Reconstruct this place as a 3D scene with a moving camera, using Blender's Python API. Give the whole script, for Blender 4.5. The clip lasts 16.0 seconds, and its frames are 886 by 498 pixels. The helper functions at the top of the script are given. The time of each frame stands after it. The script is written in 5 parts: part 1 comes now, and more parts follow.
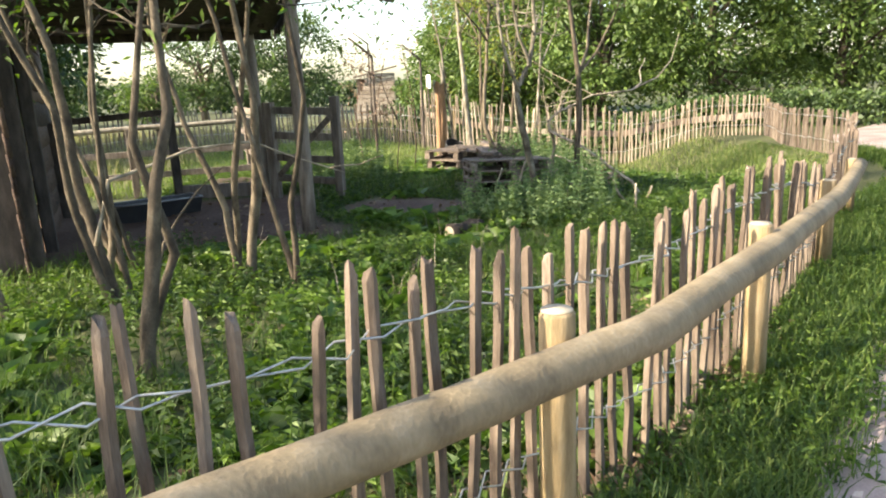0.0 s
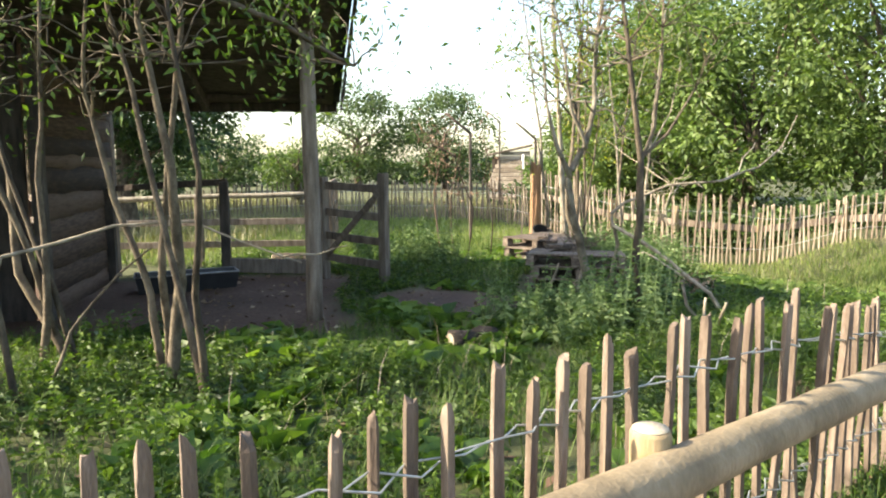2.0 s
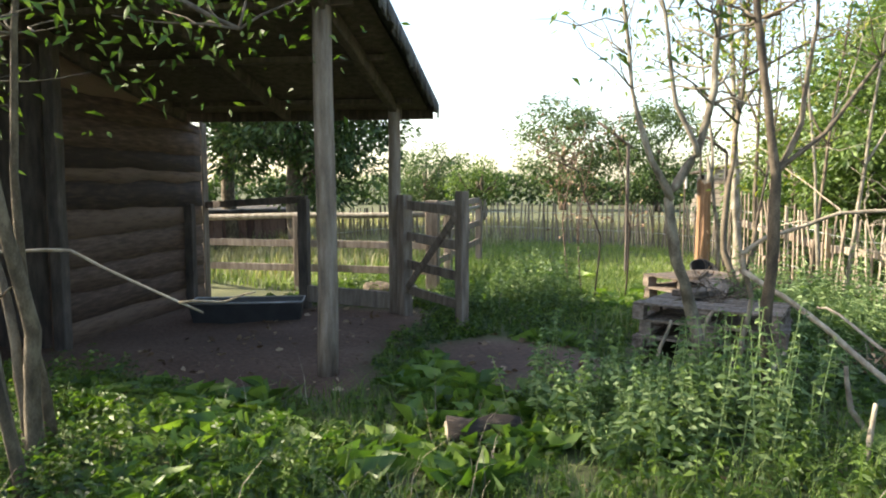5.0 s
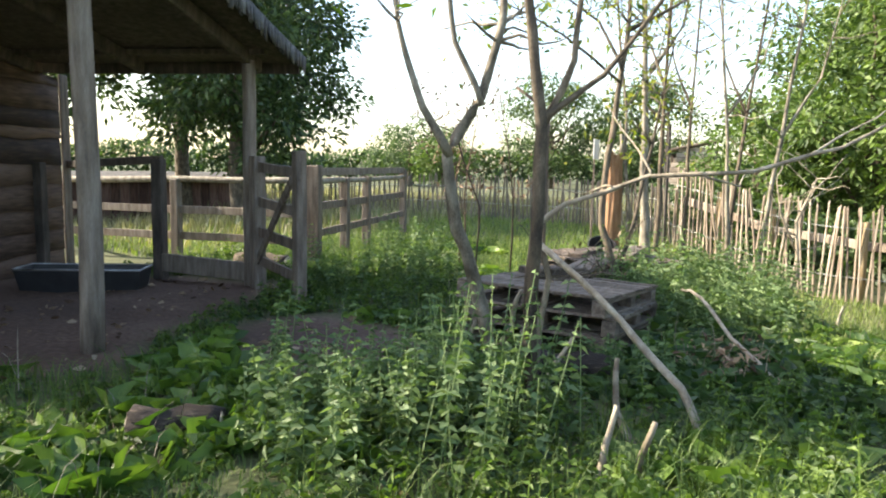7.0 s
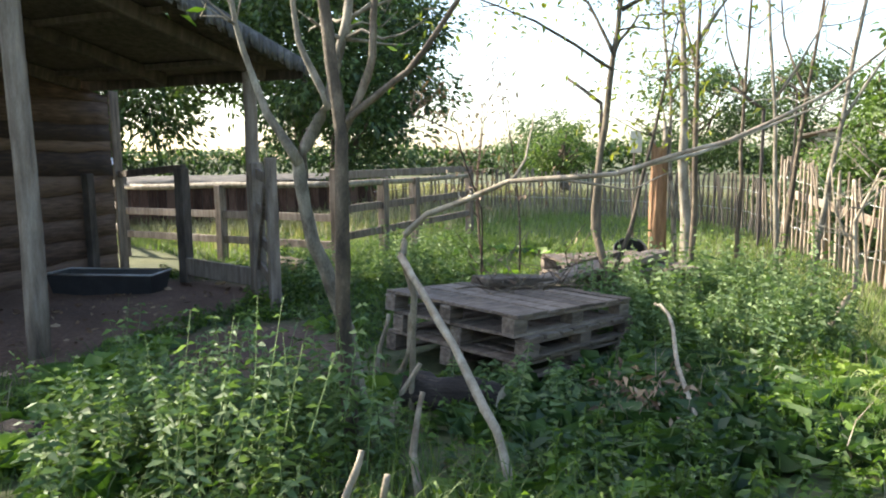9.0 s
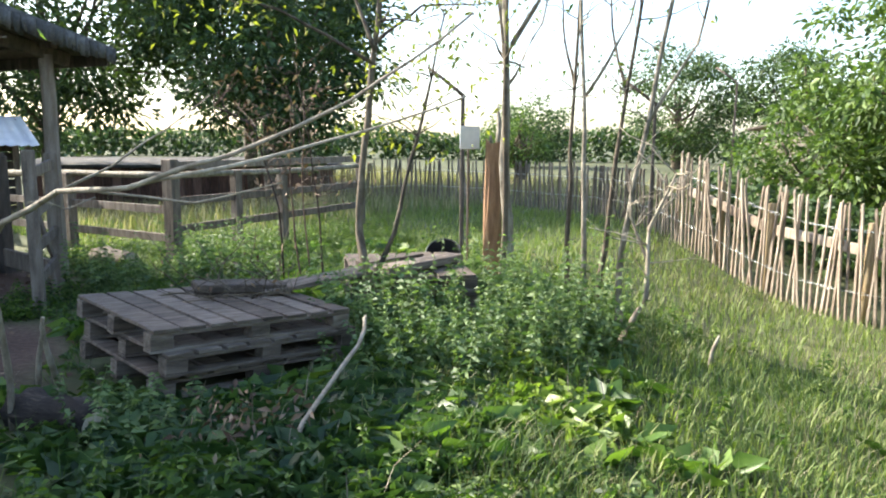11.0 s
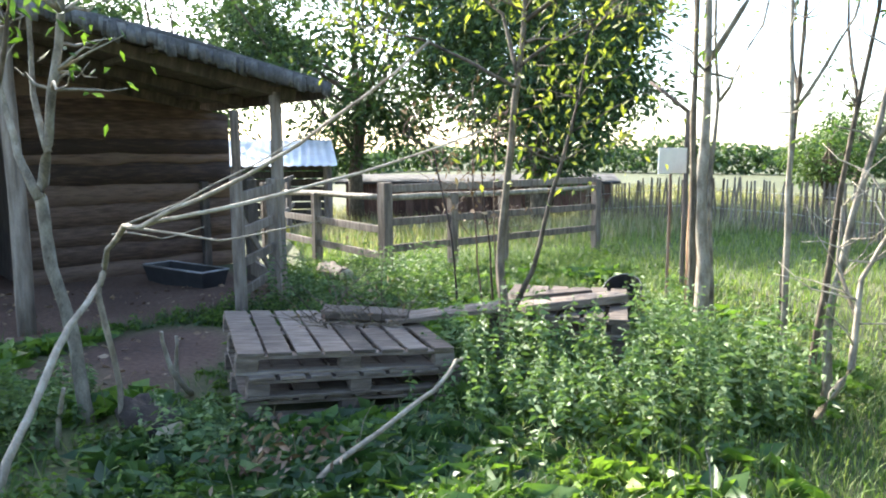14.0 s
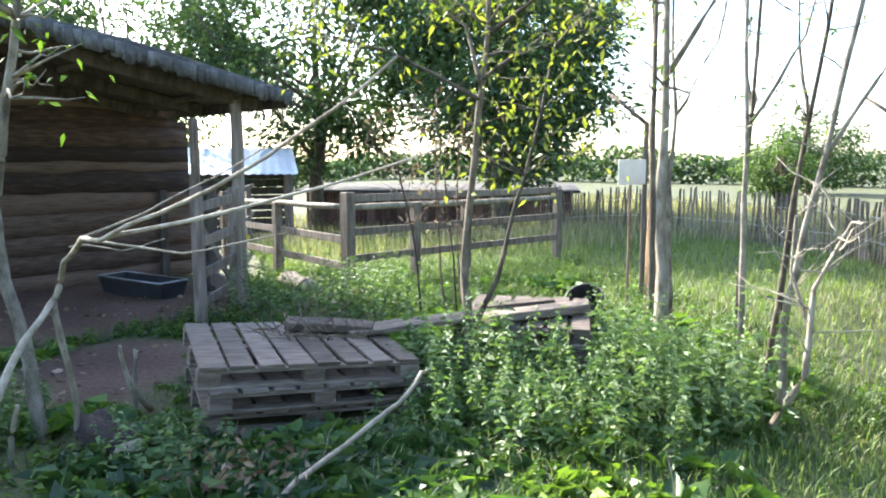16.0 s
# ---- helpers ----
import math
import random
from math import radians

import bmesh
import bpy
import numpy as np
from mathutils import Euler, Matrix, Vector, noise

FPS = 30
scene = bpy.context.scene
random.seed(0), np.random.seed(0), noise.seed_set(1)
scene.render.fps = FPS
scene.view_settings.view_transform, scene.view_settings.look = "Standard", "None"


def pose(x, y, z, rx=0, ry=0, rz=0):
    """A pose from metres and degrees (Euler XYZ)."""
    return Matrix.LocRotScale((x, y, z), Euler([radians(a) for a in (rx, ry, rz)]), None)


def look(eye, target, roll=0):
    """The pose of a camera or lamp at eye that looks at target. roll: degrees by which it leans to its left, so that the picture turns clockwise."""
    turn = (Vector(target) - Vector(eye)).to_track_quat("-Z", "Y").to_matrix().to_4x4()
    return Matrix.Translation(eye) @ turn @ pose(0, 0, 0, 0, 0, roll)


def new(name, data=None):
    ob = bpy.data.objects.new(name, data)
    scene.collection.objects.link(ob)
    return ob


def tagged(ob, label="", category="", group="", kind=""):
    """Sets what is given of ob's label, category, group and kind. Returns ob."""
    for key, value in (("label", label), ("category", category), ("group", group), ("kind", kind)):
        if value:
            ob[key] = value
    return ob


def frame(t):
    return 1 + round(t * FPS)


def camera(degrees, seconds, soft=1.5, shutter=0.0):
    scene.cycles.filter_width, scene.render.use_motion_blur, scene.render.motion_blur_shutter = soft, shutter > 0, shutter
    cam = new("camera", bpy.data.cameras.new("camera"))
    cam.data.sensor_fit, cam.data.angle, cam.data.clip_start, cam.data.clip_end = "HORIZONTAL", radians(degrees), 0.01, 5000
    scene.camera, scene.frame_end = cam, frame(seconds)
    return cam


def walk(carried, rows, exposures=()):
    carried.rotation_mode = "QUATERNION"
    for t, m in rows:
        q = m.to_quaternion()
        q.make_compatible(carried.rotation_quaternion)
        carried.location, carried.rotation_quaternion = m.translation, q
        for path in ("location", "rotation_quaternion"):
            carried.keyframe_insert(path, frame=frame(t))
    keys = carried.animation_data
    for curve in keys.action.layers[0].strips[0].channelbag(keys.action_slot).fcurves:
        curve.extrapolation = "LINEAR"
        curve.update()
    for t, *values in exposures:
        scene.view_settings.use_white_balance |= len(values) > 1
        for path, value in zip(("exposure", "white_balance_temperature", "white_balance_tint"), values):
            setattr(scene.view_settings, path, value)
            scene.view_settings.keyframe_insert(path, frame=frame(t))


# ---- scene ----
cam = camera(63.4, 16.0, 2.0)
PATH = [
    (0, (0.296, 0.309, 1.597), (0.245, 4.204, 0.688), -2.75),
    (0.5, (0.685, 0.620, 1.608), (0.777, 4.552, 0.882), -2.19),
    (1, (1.055, 0.965, 1.587), (0.794, 4.900, 0.920), -1.12),
    (1.5, (1.361, 1.361, 1.591), (1.008, 5.306, 1.030), -0.73),
    (2, (1.688, 1.751, 1.576), (0.735, 5.607, 1.106), -0.50),
    (2.5, (1.881, 2.194, 1.540), (0.551, 5.937, 1.070), 0.39),
    (3, (2.031, 2.612, 1.513), (0.574, 6.313, 1.092), 0.82),
    (3.5, (2.084, 2.996, 1.539), (0.422, 6.609, 1.111), 2.63),
    (3.7, (2.086, 3.159, 1.530), (0.372, 6.749, 1.118), 3.06),
    (5.8, (2.890, 4.754, 1.532), (0.528, 7.951, 1.089), -0.03),
    (6, (2.980, 4.928, 1.416), (0.607, 8.110, 0.921), 0.95),
    (6.5, (3.224, 5.300, 1.370), (0.888, 8.506, 0.852), 1.21),
    (7, (3.472, 5.625, 1.385), (1.321, 8.963, 0.909), 1.20),
    (7.5, (3.759, 5.945, 1.406), (1.214, 8.993, 0.919), 0.77),
    (8, (3.985, 6.261, 1.441), (1.193, 9.079, 0.927), 0.25),
    (8.5, (4.240, 6.621, 1.425), (1.453, 9.449, 0.944), -0.14),
    (9, (4.596, 7.012, 1.465), (1.746, 9.772, 0.951), -0.65),
    (9.5, (4.846, 7.445, 1.475), (2.261, 10.456, 0.969), 0.00),
    (9.7, (4.908, 7.615, 1.458), (2.484, 10.759, 0.968), 0.37),
    (11.8, (6.255, 9.696, 1.651), (2.888, 11.752, 0.993), -0.88),
    (12, (6.255, 9.893, 1.642), (2.792, 11.782, 0.976), -1.19),
    (12.2, (6.242, 10.031, 1.667), (2.714, 11.772, 0.943), -0.56),
    (12.5, (6.214, 10.176, 1.687), (2.578, 11.674, 0.952), 0.17),
    (13, (6.245, 10.286, 1.715), (2.491, 11.525, 1.106), 0.31),
    (13.5, (6.269, 10.277, 1.716), (2.481, 11.437, 1.162), -0.36),
    (14, (6.272, 10.278, 1.706), (2.493, 11.474, 1.171), -0.33),
    (14.5, (6.255, 10.253, 1.705), (2.426, 11.295, 1.201), -0.77),
    (15, (6.241, 10.224, 1.714), (2.372, 11.116, 1.229), -0.90),
    (15.5, (6.250, 10.217, 1.724), (2.398, 11.187, 1.259), -0.73),
    (16, (6.267, 10.251, 1.729), (2.554, 11.655, 1.238), -0.02),
]
walk(cam, [(t, look(eye, target, lean)) for t, eye, target, lean in PATH], [(0, 1.78, 7200, 10), (3.5, 1.87, 7200, 10), (6, 1.8, 7000, 10), (8, 1.95, 6750, 10), (9.5, 1.85, 6600, 10), (12, 1.97, 6200, 10), (13, 2.3, 6150, 10), (16, 2.45, 6050, 10)])

# ---- light ----
SUN_TO = Vector((-0.77, -0.31, 0.52)).normalized()
world = bpy.data.worlds.new("sky")
scene.world = world
world.use_nodes = True
wn = world.node_tree
sky = wn.nodes.new("ShaderNodeTexSky")
sky.sky_type = "NISHITA"
sky.sun_disc = False
sky.sun_elevation = math.asin(SUN_TO.z)
sky.sun_rotation = math.atan2(SUN_TO.x, SUN_TO.y)
sky.air_density, sky.dust_density, sky.ozone_density = 1.0, 1.6, 1.0
wn.nodes["Background"].inputs["Strength"].default_value = 0.15
wn.links.new(sky.outputs[0], wn.nodes["Background"].inputs["Color"])
sun = new("sun", bpy.data.lights.new("sun", "SUN"))
sun.data.energy, sun.data.angle, sun.data.color = 4.6, radians(0.8), (1.0, 0.91, 0.76)
sun.matrix_world = look(SUN_TO * 50, (0, 0, 0))


# ---- materials ----
def material(name, colors, scale=4.0, stretch=(1, 1, 1), rough=0.85, bump=0.3, fine=60.0, per_piece=0.0, island=False, through_light=0.0, metal=0.0):
    m = bpy.data.materials.new(name)
    m.use_nodes = True
    nt = m.node_tree
    N, L = nt.nodes, nt.links
    b = N["Principled BSDF"]
    b.inputs["Roughness"].default_value, b.inputs["Metallic"].default_value = rough, metal
    co = N.new("ShaderNodeTexCoord")
    mp = N.new("ShaderNodeMapping")
    mp.inputs["Scale"].default_value = stretch
    L.new(co.outputs["Object"], mp.inputs["Vector"])
    src = mp.outputs["Vector"]
    oi = N.new("ShaderNodeObjectInfo")
    geo = N.new("ShaderNodeNewGeometry")
    rnd = geo.outputs["Random Per Island"] if island else oi.outputs["Random"]
    if per_piece:
        sh = N.new("ShaderNodeVectorMath")
        sh.operation = "MULTIPLY_ADD"
        cmb = N.new("ShaderNodeCombineXYZ")
        for k in range(3):
            L.new(rnd, cmb.inputs[k])
        L.new(cmb.outputs[0], sh.inputs[0])
        sh.inputs[1].default_value = (31, 17, 23)
        L.new(src, sh.inputs[2])
        src = sh.outputs[0]
    n1 = N.new("ShaderNodeTexNoise")
    n1.inputs["Scale"].default_value, n1.inputs["Detail"].default_value = scale, 8
    L.new(src, n1.inputs["Vector"])
    n2 = N.new("ShaderNodeTexNoise")
    n2.inputs["Scale"].default_value, n2.inputs["Detail"].default_value = fine, 4
    L.new(src, n2.inputs["Vector"])
    mix = N.new("ShaderNodeMath")
    mix.operation = "MULTIPLY_ADD"
    mix.inputs[1].default_value = 0.35
    L.new(n2.outputs[0], mix.inputs[0])
    sub = N.new("ShaderNodeMath")
    sub.operation = "MULTIPLY_ADD"
    sub.inputs[1].default_value, sub.inputs[2].default_value = 0.9, -0.12
    L.new(n1.outputs[0], sub.inputs[0])
    L.new(sub.outputs[0], mix.inputs[2])
    fac = mix.outputs[0]
    if per_piece:
        pp = N.new("ShaderNodeMath")
        pp.operation = "MULTIPLY_ADD"
        pp.inputs[1].default_value = per_piece
        L.new(rnd, pp.inputs[0])
        L.new(fac, pp.inputs[2])
        off = N.new("ShaderNodeMath")
        off.operation = "SUBTRACT"
        L.new(pp.outputs[0], off.inputs[0])
        off.inputs[1].default_value = per_piece / 2
        fac = off.outputs[0]
    ramp = N.new("ShaderNodeValToRGB")
    els = ramp.color_ramp.elements
    for i, c in enumerate(colors):
        pos = 0.25 + 0.5 * i / max(1, len(colors) - 1)
        e = els[i] if i < 2 else els.new(pos)
        e.position, e.color = pos, (*c, 1)
    L.new(fac, ramp.inputs[0])
    L.new(ramp.outputs[0], b.inputs["Base Color"])
    if bump:
        bp = N.new("ShaderNodeBump")
        bp.inputs["Strength"].default_value, bp.inputs["Distance"].default_value = bump, 0.02
        L.new(fac, bp.inputs["Height"])
        L.new(bp.outputs[0], b.inputs["Normal"])
    if through_light:
        tr = N.new("ShaderNodeBsdfTranslucent")
        br = N.new("ShaderNodeMixRGB")
        br.blend_type = "MULTIPLY"
        br.inputs[0].default_value = 1
        br.inputs[2].default_value = (1.0, 1.12, 0.5, 1)
        L.new(ramp.outputs[0], br.inputs[1])
        L.new(br.outputs[0], tr.inputs["Color"])
        ms = N.new("ShaderNodeMixShader")
        ms.inputs[0].default_value = through_light
        L.new(b.outputs[0], ms.inputs[1])
        L.new(tr.outputs[0], ms.inputs[2])
        L.new(ms.outputs[0], N["Material Output"].inputs["Surface"])
    return m


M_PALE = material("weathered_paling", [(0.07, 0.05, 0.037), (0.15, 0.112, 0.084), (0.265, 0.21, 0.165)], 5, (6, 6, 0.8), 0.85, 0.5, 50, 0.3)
# far pales and rail: direct sun is mixed into this paler wood colour
M_FAR_PALE = material("sunlit_paling", [(0.15, 0.11, 0.078), (0.29, 0.23, 0.175), (0.44, 0.37, 0.295)], 5, (6, 6, 0.8), 0.85, 0.4, 50, 0.3)
# back pales: the far colour darkened, since they stand against the light
M_BACK_PALE = material("backlit_paling", [(0.09, 0.07, 0.05), (0.18, 0.145, 0.11), (0.29, 0.24, 0.19)], 5, (6, 6, 0.8), 0.85, 0.4, 50, 0.3)
M_RAIL = material("peeled_log", [(0.13, 0.1, 0.06), (0.23, 0.18, 0.11), (0.33, 0.27, 0.185)], 6, (1, 1, 0.5), 0.8, 0.5, 70, 0.1)
M_POST = material("treated_post", [(0.17, 0.12, 0.06), (0.29, 0.21, 0.11), (0.4, 0.31, 0.19)], 6, (5, 5, 0.6), 0.8, 0.4, 60, 0.15)
M_CUT = material("sawn_end", [(0.3, 0.24, 0.16), (0.45, 0.38, 0.28), (0.52, 0.46, 0.36)], 14, (1, 1, 1), 0.85, 0.4, 90)
M_BOARD = material("waney_board", [(0.03, 0.018, 0.014), (0.078, 0.047, 0.034), (0.15, 0.098, 0.072)], 4, (1.2, 1.2, 9), 0.9, 0.15, 40, 0.6)
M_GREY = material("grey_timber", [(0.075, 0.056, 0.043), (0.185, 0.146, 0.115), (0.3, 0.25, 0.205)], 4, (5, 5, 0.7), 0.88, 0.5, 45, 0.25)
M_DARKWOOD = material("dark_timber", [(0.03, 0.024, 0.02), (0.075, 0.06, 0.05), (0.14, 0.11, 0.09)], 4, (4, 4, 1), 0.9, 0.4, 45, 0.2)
M_PALLET = material("pallet_wood", [(0.06, 0.045, 0.033), (0.145, 0.11, 0.084), (0.26, 0.212, 0.17)], 5, (1.0, 6, 6), 0.88, 0.5, 50, 0.35)
M_THATCH = material("roof_felt", [(0.03, 0.028, 0.028), (0.07, 0.065, 0.062), (0.14, 0.13, 0.12)], 3, (1, 1, 1), 0.95, 0.8, 30, 0.2)
M_FRINGE = material("torn_felt", [(0.04, 0.037, 0.035), (0.085, 0.08, 0.075), (0.17, 0.16, 0.15)], 5, (1, 1, 1), 0.9, 0.5, 40, 0.3, True)
M_BARK = material("smooth_bark", [(0.026, 0.019, 0.013), (0.09, 0.068, 0.045), (0.2, 0.16, 0.11)], 7, (2, 2, 1), 0.85, 0.5, 60, 0.2)
M_PALEBARK = material("pale_bark", [(0.06, 0.048, 0.032), (0.2, 0.172, 0.128), (0.37, 0.335, 0.27)], 7, (2, 2, 1), 0.85, 0.4, 60, 0.2)
M_DEAD = material("dead_branch", [(0.12, 0.09, 0.06), (0.26, 0.215, 0.155), (0.42, 0.37, 0.285)], 8, (2, 2, 1), 0.85, 0.4, 60, 0.2)
M_LEAF = material("green_leaf", [(0.035, 0.078, 0.011), (0.08, 0.145, 0.02), (0.145, 0.225, 0.036)], 1.2, (1, 1, 1), 0.55, 0.0, 30, 0.6, True, 0.4)
M_DARKLEAF = material("oak_leaf", [(0.028, 0.054, 0.018), (0.055, 0.098, 0.03), (0.1, 0.155, 0.045)], 0.5, (1, 1, 1), 0.55, 0.0, 20, 0.6, True, 0.3)
M_WOODLEAF = material("woodland_leaf", [(0.045, 0.085, 0.02), (0.095, 0.155, 0.038), (0.165, 0.24, 0.06)], 0.35, (1, 1, 1), 0.55, 0.0, 15, 0.6, True, 0.35)
M_YELLOW = material("yellowing_leaf", [(0.1, 0.13, 0.02), (0.19, 0.22, 0.035), (0.3, 0.3, 0.06)], 2, (1, 1, 1), 0.5, 0.0, 30, 0.6, True, 0.5)
M_NETTLE = material("nettle_leaf", [(0.06, 0.11, 0.037), (0.125, 0.195, 0.07), (0.21, 0.285, 0.12)], 1.0, (1, 1, 1), 0.6, 0.0, 30, 0.6, True, 0.35)
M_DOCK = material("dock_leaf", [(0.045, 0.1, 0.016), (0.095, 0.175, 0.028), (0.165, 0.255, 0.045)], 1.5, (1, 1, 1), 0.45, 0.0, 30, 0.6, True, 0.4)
# grass colour raised so the back of the pen looks in full sun
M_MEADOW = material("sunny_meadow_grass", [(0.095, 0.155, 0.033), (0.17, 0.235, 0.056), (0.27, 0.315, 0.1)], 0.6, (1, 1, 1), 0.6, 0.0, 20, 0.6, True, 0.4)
# darker copy of the dock greens: shade before the pallets put into the colour
M_BURDOCK = material("shaded_burdock_leaf", [(0.02, 0.05, 0.014), (0.04, 0.085, 0.022), (0.08, 0.14, 0.035)], 1.5, (1, 1, 1), 0.5, 0.0, 30, 0.6, True, 0.3)
# lighter copy of the dock greens, with sunlight painted into it
M_LIME = material("sunlit_dock_leaf", [(0.1, 0.17, 0.025), (0.17, 0.26, 0.04), (0.26, 0.34, 0.08)], 1.5, (1, 1, 1), 0.45, 0.0, 30, 0.6, True, 0.45)
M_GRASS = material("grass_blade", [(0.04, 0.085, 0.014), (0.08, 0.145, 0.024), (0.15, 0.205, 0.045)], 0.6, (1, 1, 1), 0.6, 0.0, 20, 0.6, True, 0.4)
M_DRYGRASS = material("dry_grass", [(0.16, 0.15, 0.08), (0.27, 0.25, 0.14), (0.4, 0.36, 0.23)], 0.8, (1, 1, 1), 0.7, 0.0, 20, 0.6, True, 0.35)
M_LITTER = material("dead_leaf", [(0.09, 0.05, 0.03), (0.2, 0.125, 0.075), (0.36, 0.26, 0.18)], 1, (1, 1, 1), 0.8, 0.0, 30, 0.7, True, 0.1)
M_PATH = material("path_grit", [(0.165, 0.125, 0.118), (0.28, 0.225, 0.21), (0.4, 0.335, 0.31)], 1.6, (1, 1, 1), 0.95, 0.6, 90)
M_STONE = material("pale_grit", [(0.25, 0.2, 0.18), (0.4, 0.35, 0.31), (0.55, 0.5, 0.46)], 9, (1, 1, 1), 0.9, 0.4, 70, 0.3, True)
M_METAL = material("corrugated_sheet", [(0.55, 0.57, 0.6), (0.68, 0.7, 0.72), (0.78, 0.79, 0.8)], 3, (1, 1, 1), 0.45, 0.1, 40)
M_WHITE = material("white_board", [(0.6, 0.6, 0.58), (0.74, 0.74, 0.72), (0.82, 0.82, 0.8)], 5, (1, 1, 1), 0.6, 0.1, 60)
M_TROUGH = material("dull_zinc", [(0.2, 0.2, 0.2), (0.34, 0.34, 0.34), (0.5, 0.5, 0.49)], 5, (1, 1, 1), 0.5, 0.15, 50, 0.0, False, 0.0, 0.6)
M_ORANGE = material("split_heartwood", [(0.13, 0.07, 0.035), (0.26, 0.14, 0.07), (0.36, 0.23, 0.13)], 5, (4, 4, 0.6), 0.8, 0.5, 50)
M_WIRE = material("galvanised_wire", [(0.35, 0.36, 0.35), (0.45, 0.46, 0.45), (0.55, 0.56, 0.54)], 20, (1, 1, 1), 0.45, 0.0, 60, 0.0, False, 0.0, 0.5)
M_CONCRETE = material("concrete", [(0.3, 0.3, 0.29), (0.42, 0.42, 0.4), (0.52, 0.52, 0.5)], 6, (1, 1, 1), 0.9, 0.3, 60)
M_BLACK = material("black_plastic", [(0.015, 0.015, 0.016), (0.025, 0.025, 0.027), (0.04, 0.04, 0.042)], 6, (1, 1, 1), 0.45, 0.05, 60)
M_RED = material("red_berry", [(0.35, 0.03, 0.03), (0.5, 0.06, 0.05), (0.55, 0.12, 0.08)], 6, (1, 1, 1), 0.5, 0.0, 60)
M_REDBOARD = material("red_brown_board", [(0.06, 0.03, 0.022), (0.13, 0.068, 0.05), (0.21, 0.125, 0.095)], 4, (5, 5, 0.7), 0.9, 0.3, 45, 0.5)
M_ROT = material("rotten_bark", [(0.014, 0.01, 0.008), (0.035, 0.026, 0.02), (0.16, 0.12, 0.09)], 9, (1, 4, 4), 0.95, 0.9, 50, 0.2)
M_ROOFTILE = material("wooden_shingle", [(0.25, 0.2, 0.15), (0.4, 0.33, 0.26), (0.52, 0.45, 0.37)], 5, (1, 1, 1), 0.85, 0.4, 50, 0.3)
M_YELLOWBOX = material("yellow_plastic", [(0.55, 0.42, 0.04), (0.65, 0.5, 0.06), (0.7, 0.55, 0.1)], 6, (1, 1, 1), 0.5, 0.0, 60)


def ground_material():
    m = bpy.data.materials.new("earth_and_turf")
    m.use_nodes = True
    N, L = m.node_tree.nodes, m.node_tree.links
    b = N["Principled BSDF"]
    b.inputs["Roughness"].default_value = 0.95
    co = N.new("ShaderNodeTexCoord")
    vc = N.new("ShaderNodeAttribute")
    vc.attribute_name = "bare"
    big, fine = N.new("ShaderNodeTexNoise"), N.new("ShaderNodeTexNoise")
    big.inputs["Scale"].default_value, big.inputs["Detail"].default_value = 0.9, 8
    fine.inputs["Scale"].default_value, fine.inputs["Detail"].default_value = 22, 8
    for n in (big, fine):
        L.new(co.outputs["Object"], n.inputs["Vector"])
    turf, soil = N.new("ShaderNodeValToRGB"), N.new("ShaderNodeValToRGB")
    # turf tones are lowered to hold the shade in gaps between plants
    for ramp, cols in ((turf, [(0.03, 0.036, 0.014), (0.065, 0.075, 0.025), (0.12, 0.115, 0.045)]), (soil, [(0.045, 0.023, 0.014), (0.1, 0.054, 0.035), (0.175, 0.108, 0.074)])):
        e = ramp.color_ramp.elements
        e.new(0.5)
        for k, c in enumerate(cols):
            e[k].position, e[k].color = 0.3 + 0.2 * k, (*c, 1)
    mixn = N.new("ShaderNodeMath")
    mixn.operation = "MULTIPLY_ADD"
    mixn.inputs[1].default_value = 0.5
    half = N.new("ShaderNodeMath")
    half.operation = "MULTIPLY"
    half.inputs[1].default_value = 0.5
    L.new(fine.outputs[0], mixn.inputs[0])
    L.new(big.outputs[0], half.inputs[0])
    L.new(half.outputs[0], mixn.inputs[2])
    L.new(mixn.outputs[0], turf.inputs[0])
    L.new(mixn.outputs[0], soil.inputs[0])
    mx = N.new("ShaderNodeMixRGB")
    L.new(vc.outputs["Fac"], mx.inputs[0])
    L.new(turf.outputs[0], mx.inputs[1])
    L.new(soil.outputs[0], mx.inputs[2])
    L.new(mx.outputs[0], b.inputs["Base Color"])
    bp = N.new("ShaderNodeBump")
    bp.inputs["Strength"].default_value, bp.inputs["Distance"].default_value = 0.7, 0.05
    L.new(mixn.outputs[0], bp.inputs["Height"])
    L.new(bp.outputs[0], b.inputs["Normal"])
    return m


# ---- mesh helpers ----
rng = np.random.default_rng(7)


def sheet(name, verts, quads, mat, smooth=False, tris=None):
    """A mesh from arrays of points and four- or three-sided faces."""
    me = bpy.data.meshes.new(name)
    v = np.asarray(verts, dtype=np.float32).reshape(-1, 3)
    faces = []
    q = np.asarray(quads, dtype=np.int32).reshape(-1, 4) if quads is not None and len(quads) else np.zeros((0, 4), np.int32)
    t = np.asarray(tris, dtype=np.int32).reshape(-1, 3) if tris is not None and len(tris) else np.zeros((0, 3), np.int32)
    loops = np.concatenate([q.ravel(), t.ravel()])
    totals = np.concatenate([np.full(len(q), 4), np.full(len(t), 3)]).astype(np.int32)
    starts = np.concatenate([[0], np.cumsum(totals)[:-1]]).astype(np.int32)
    me.vertices.add(len(v))
    me.vertices.foreach_set("co", v.ravel())
    me.loops.add(len(loops))
    me.loops.foreach_set("vertex_index", loops)
    me.polygons.add(len(totals))
    me.polygons.foreach_set("loop_start", starts)
    me.polygons.foreach_set("loop_total", totals)
    me.update(calc_edges=True)
    if smooth:
        me.polygons.foreach_set("use_smooth", np.ones(len(totals), dtype=bool))
    me.materials.append(mat)
    return me


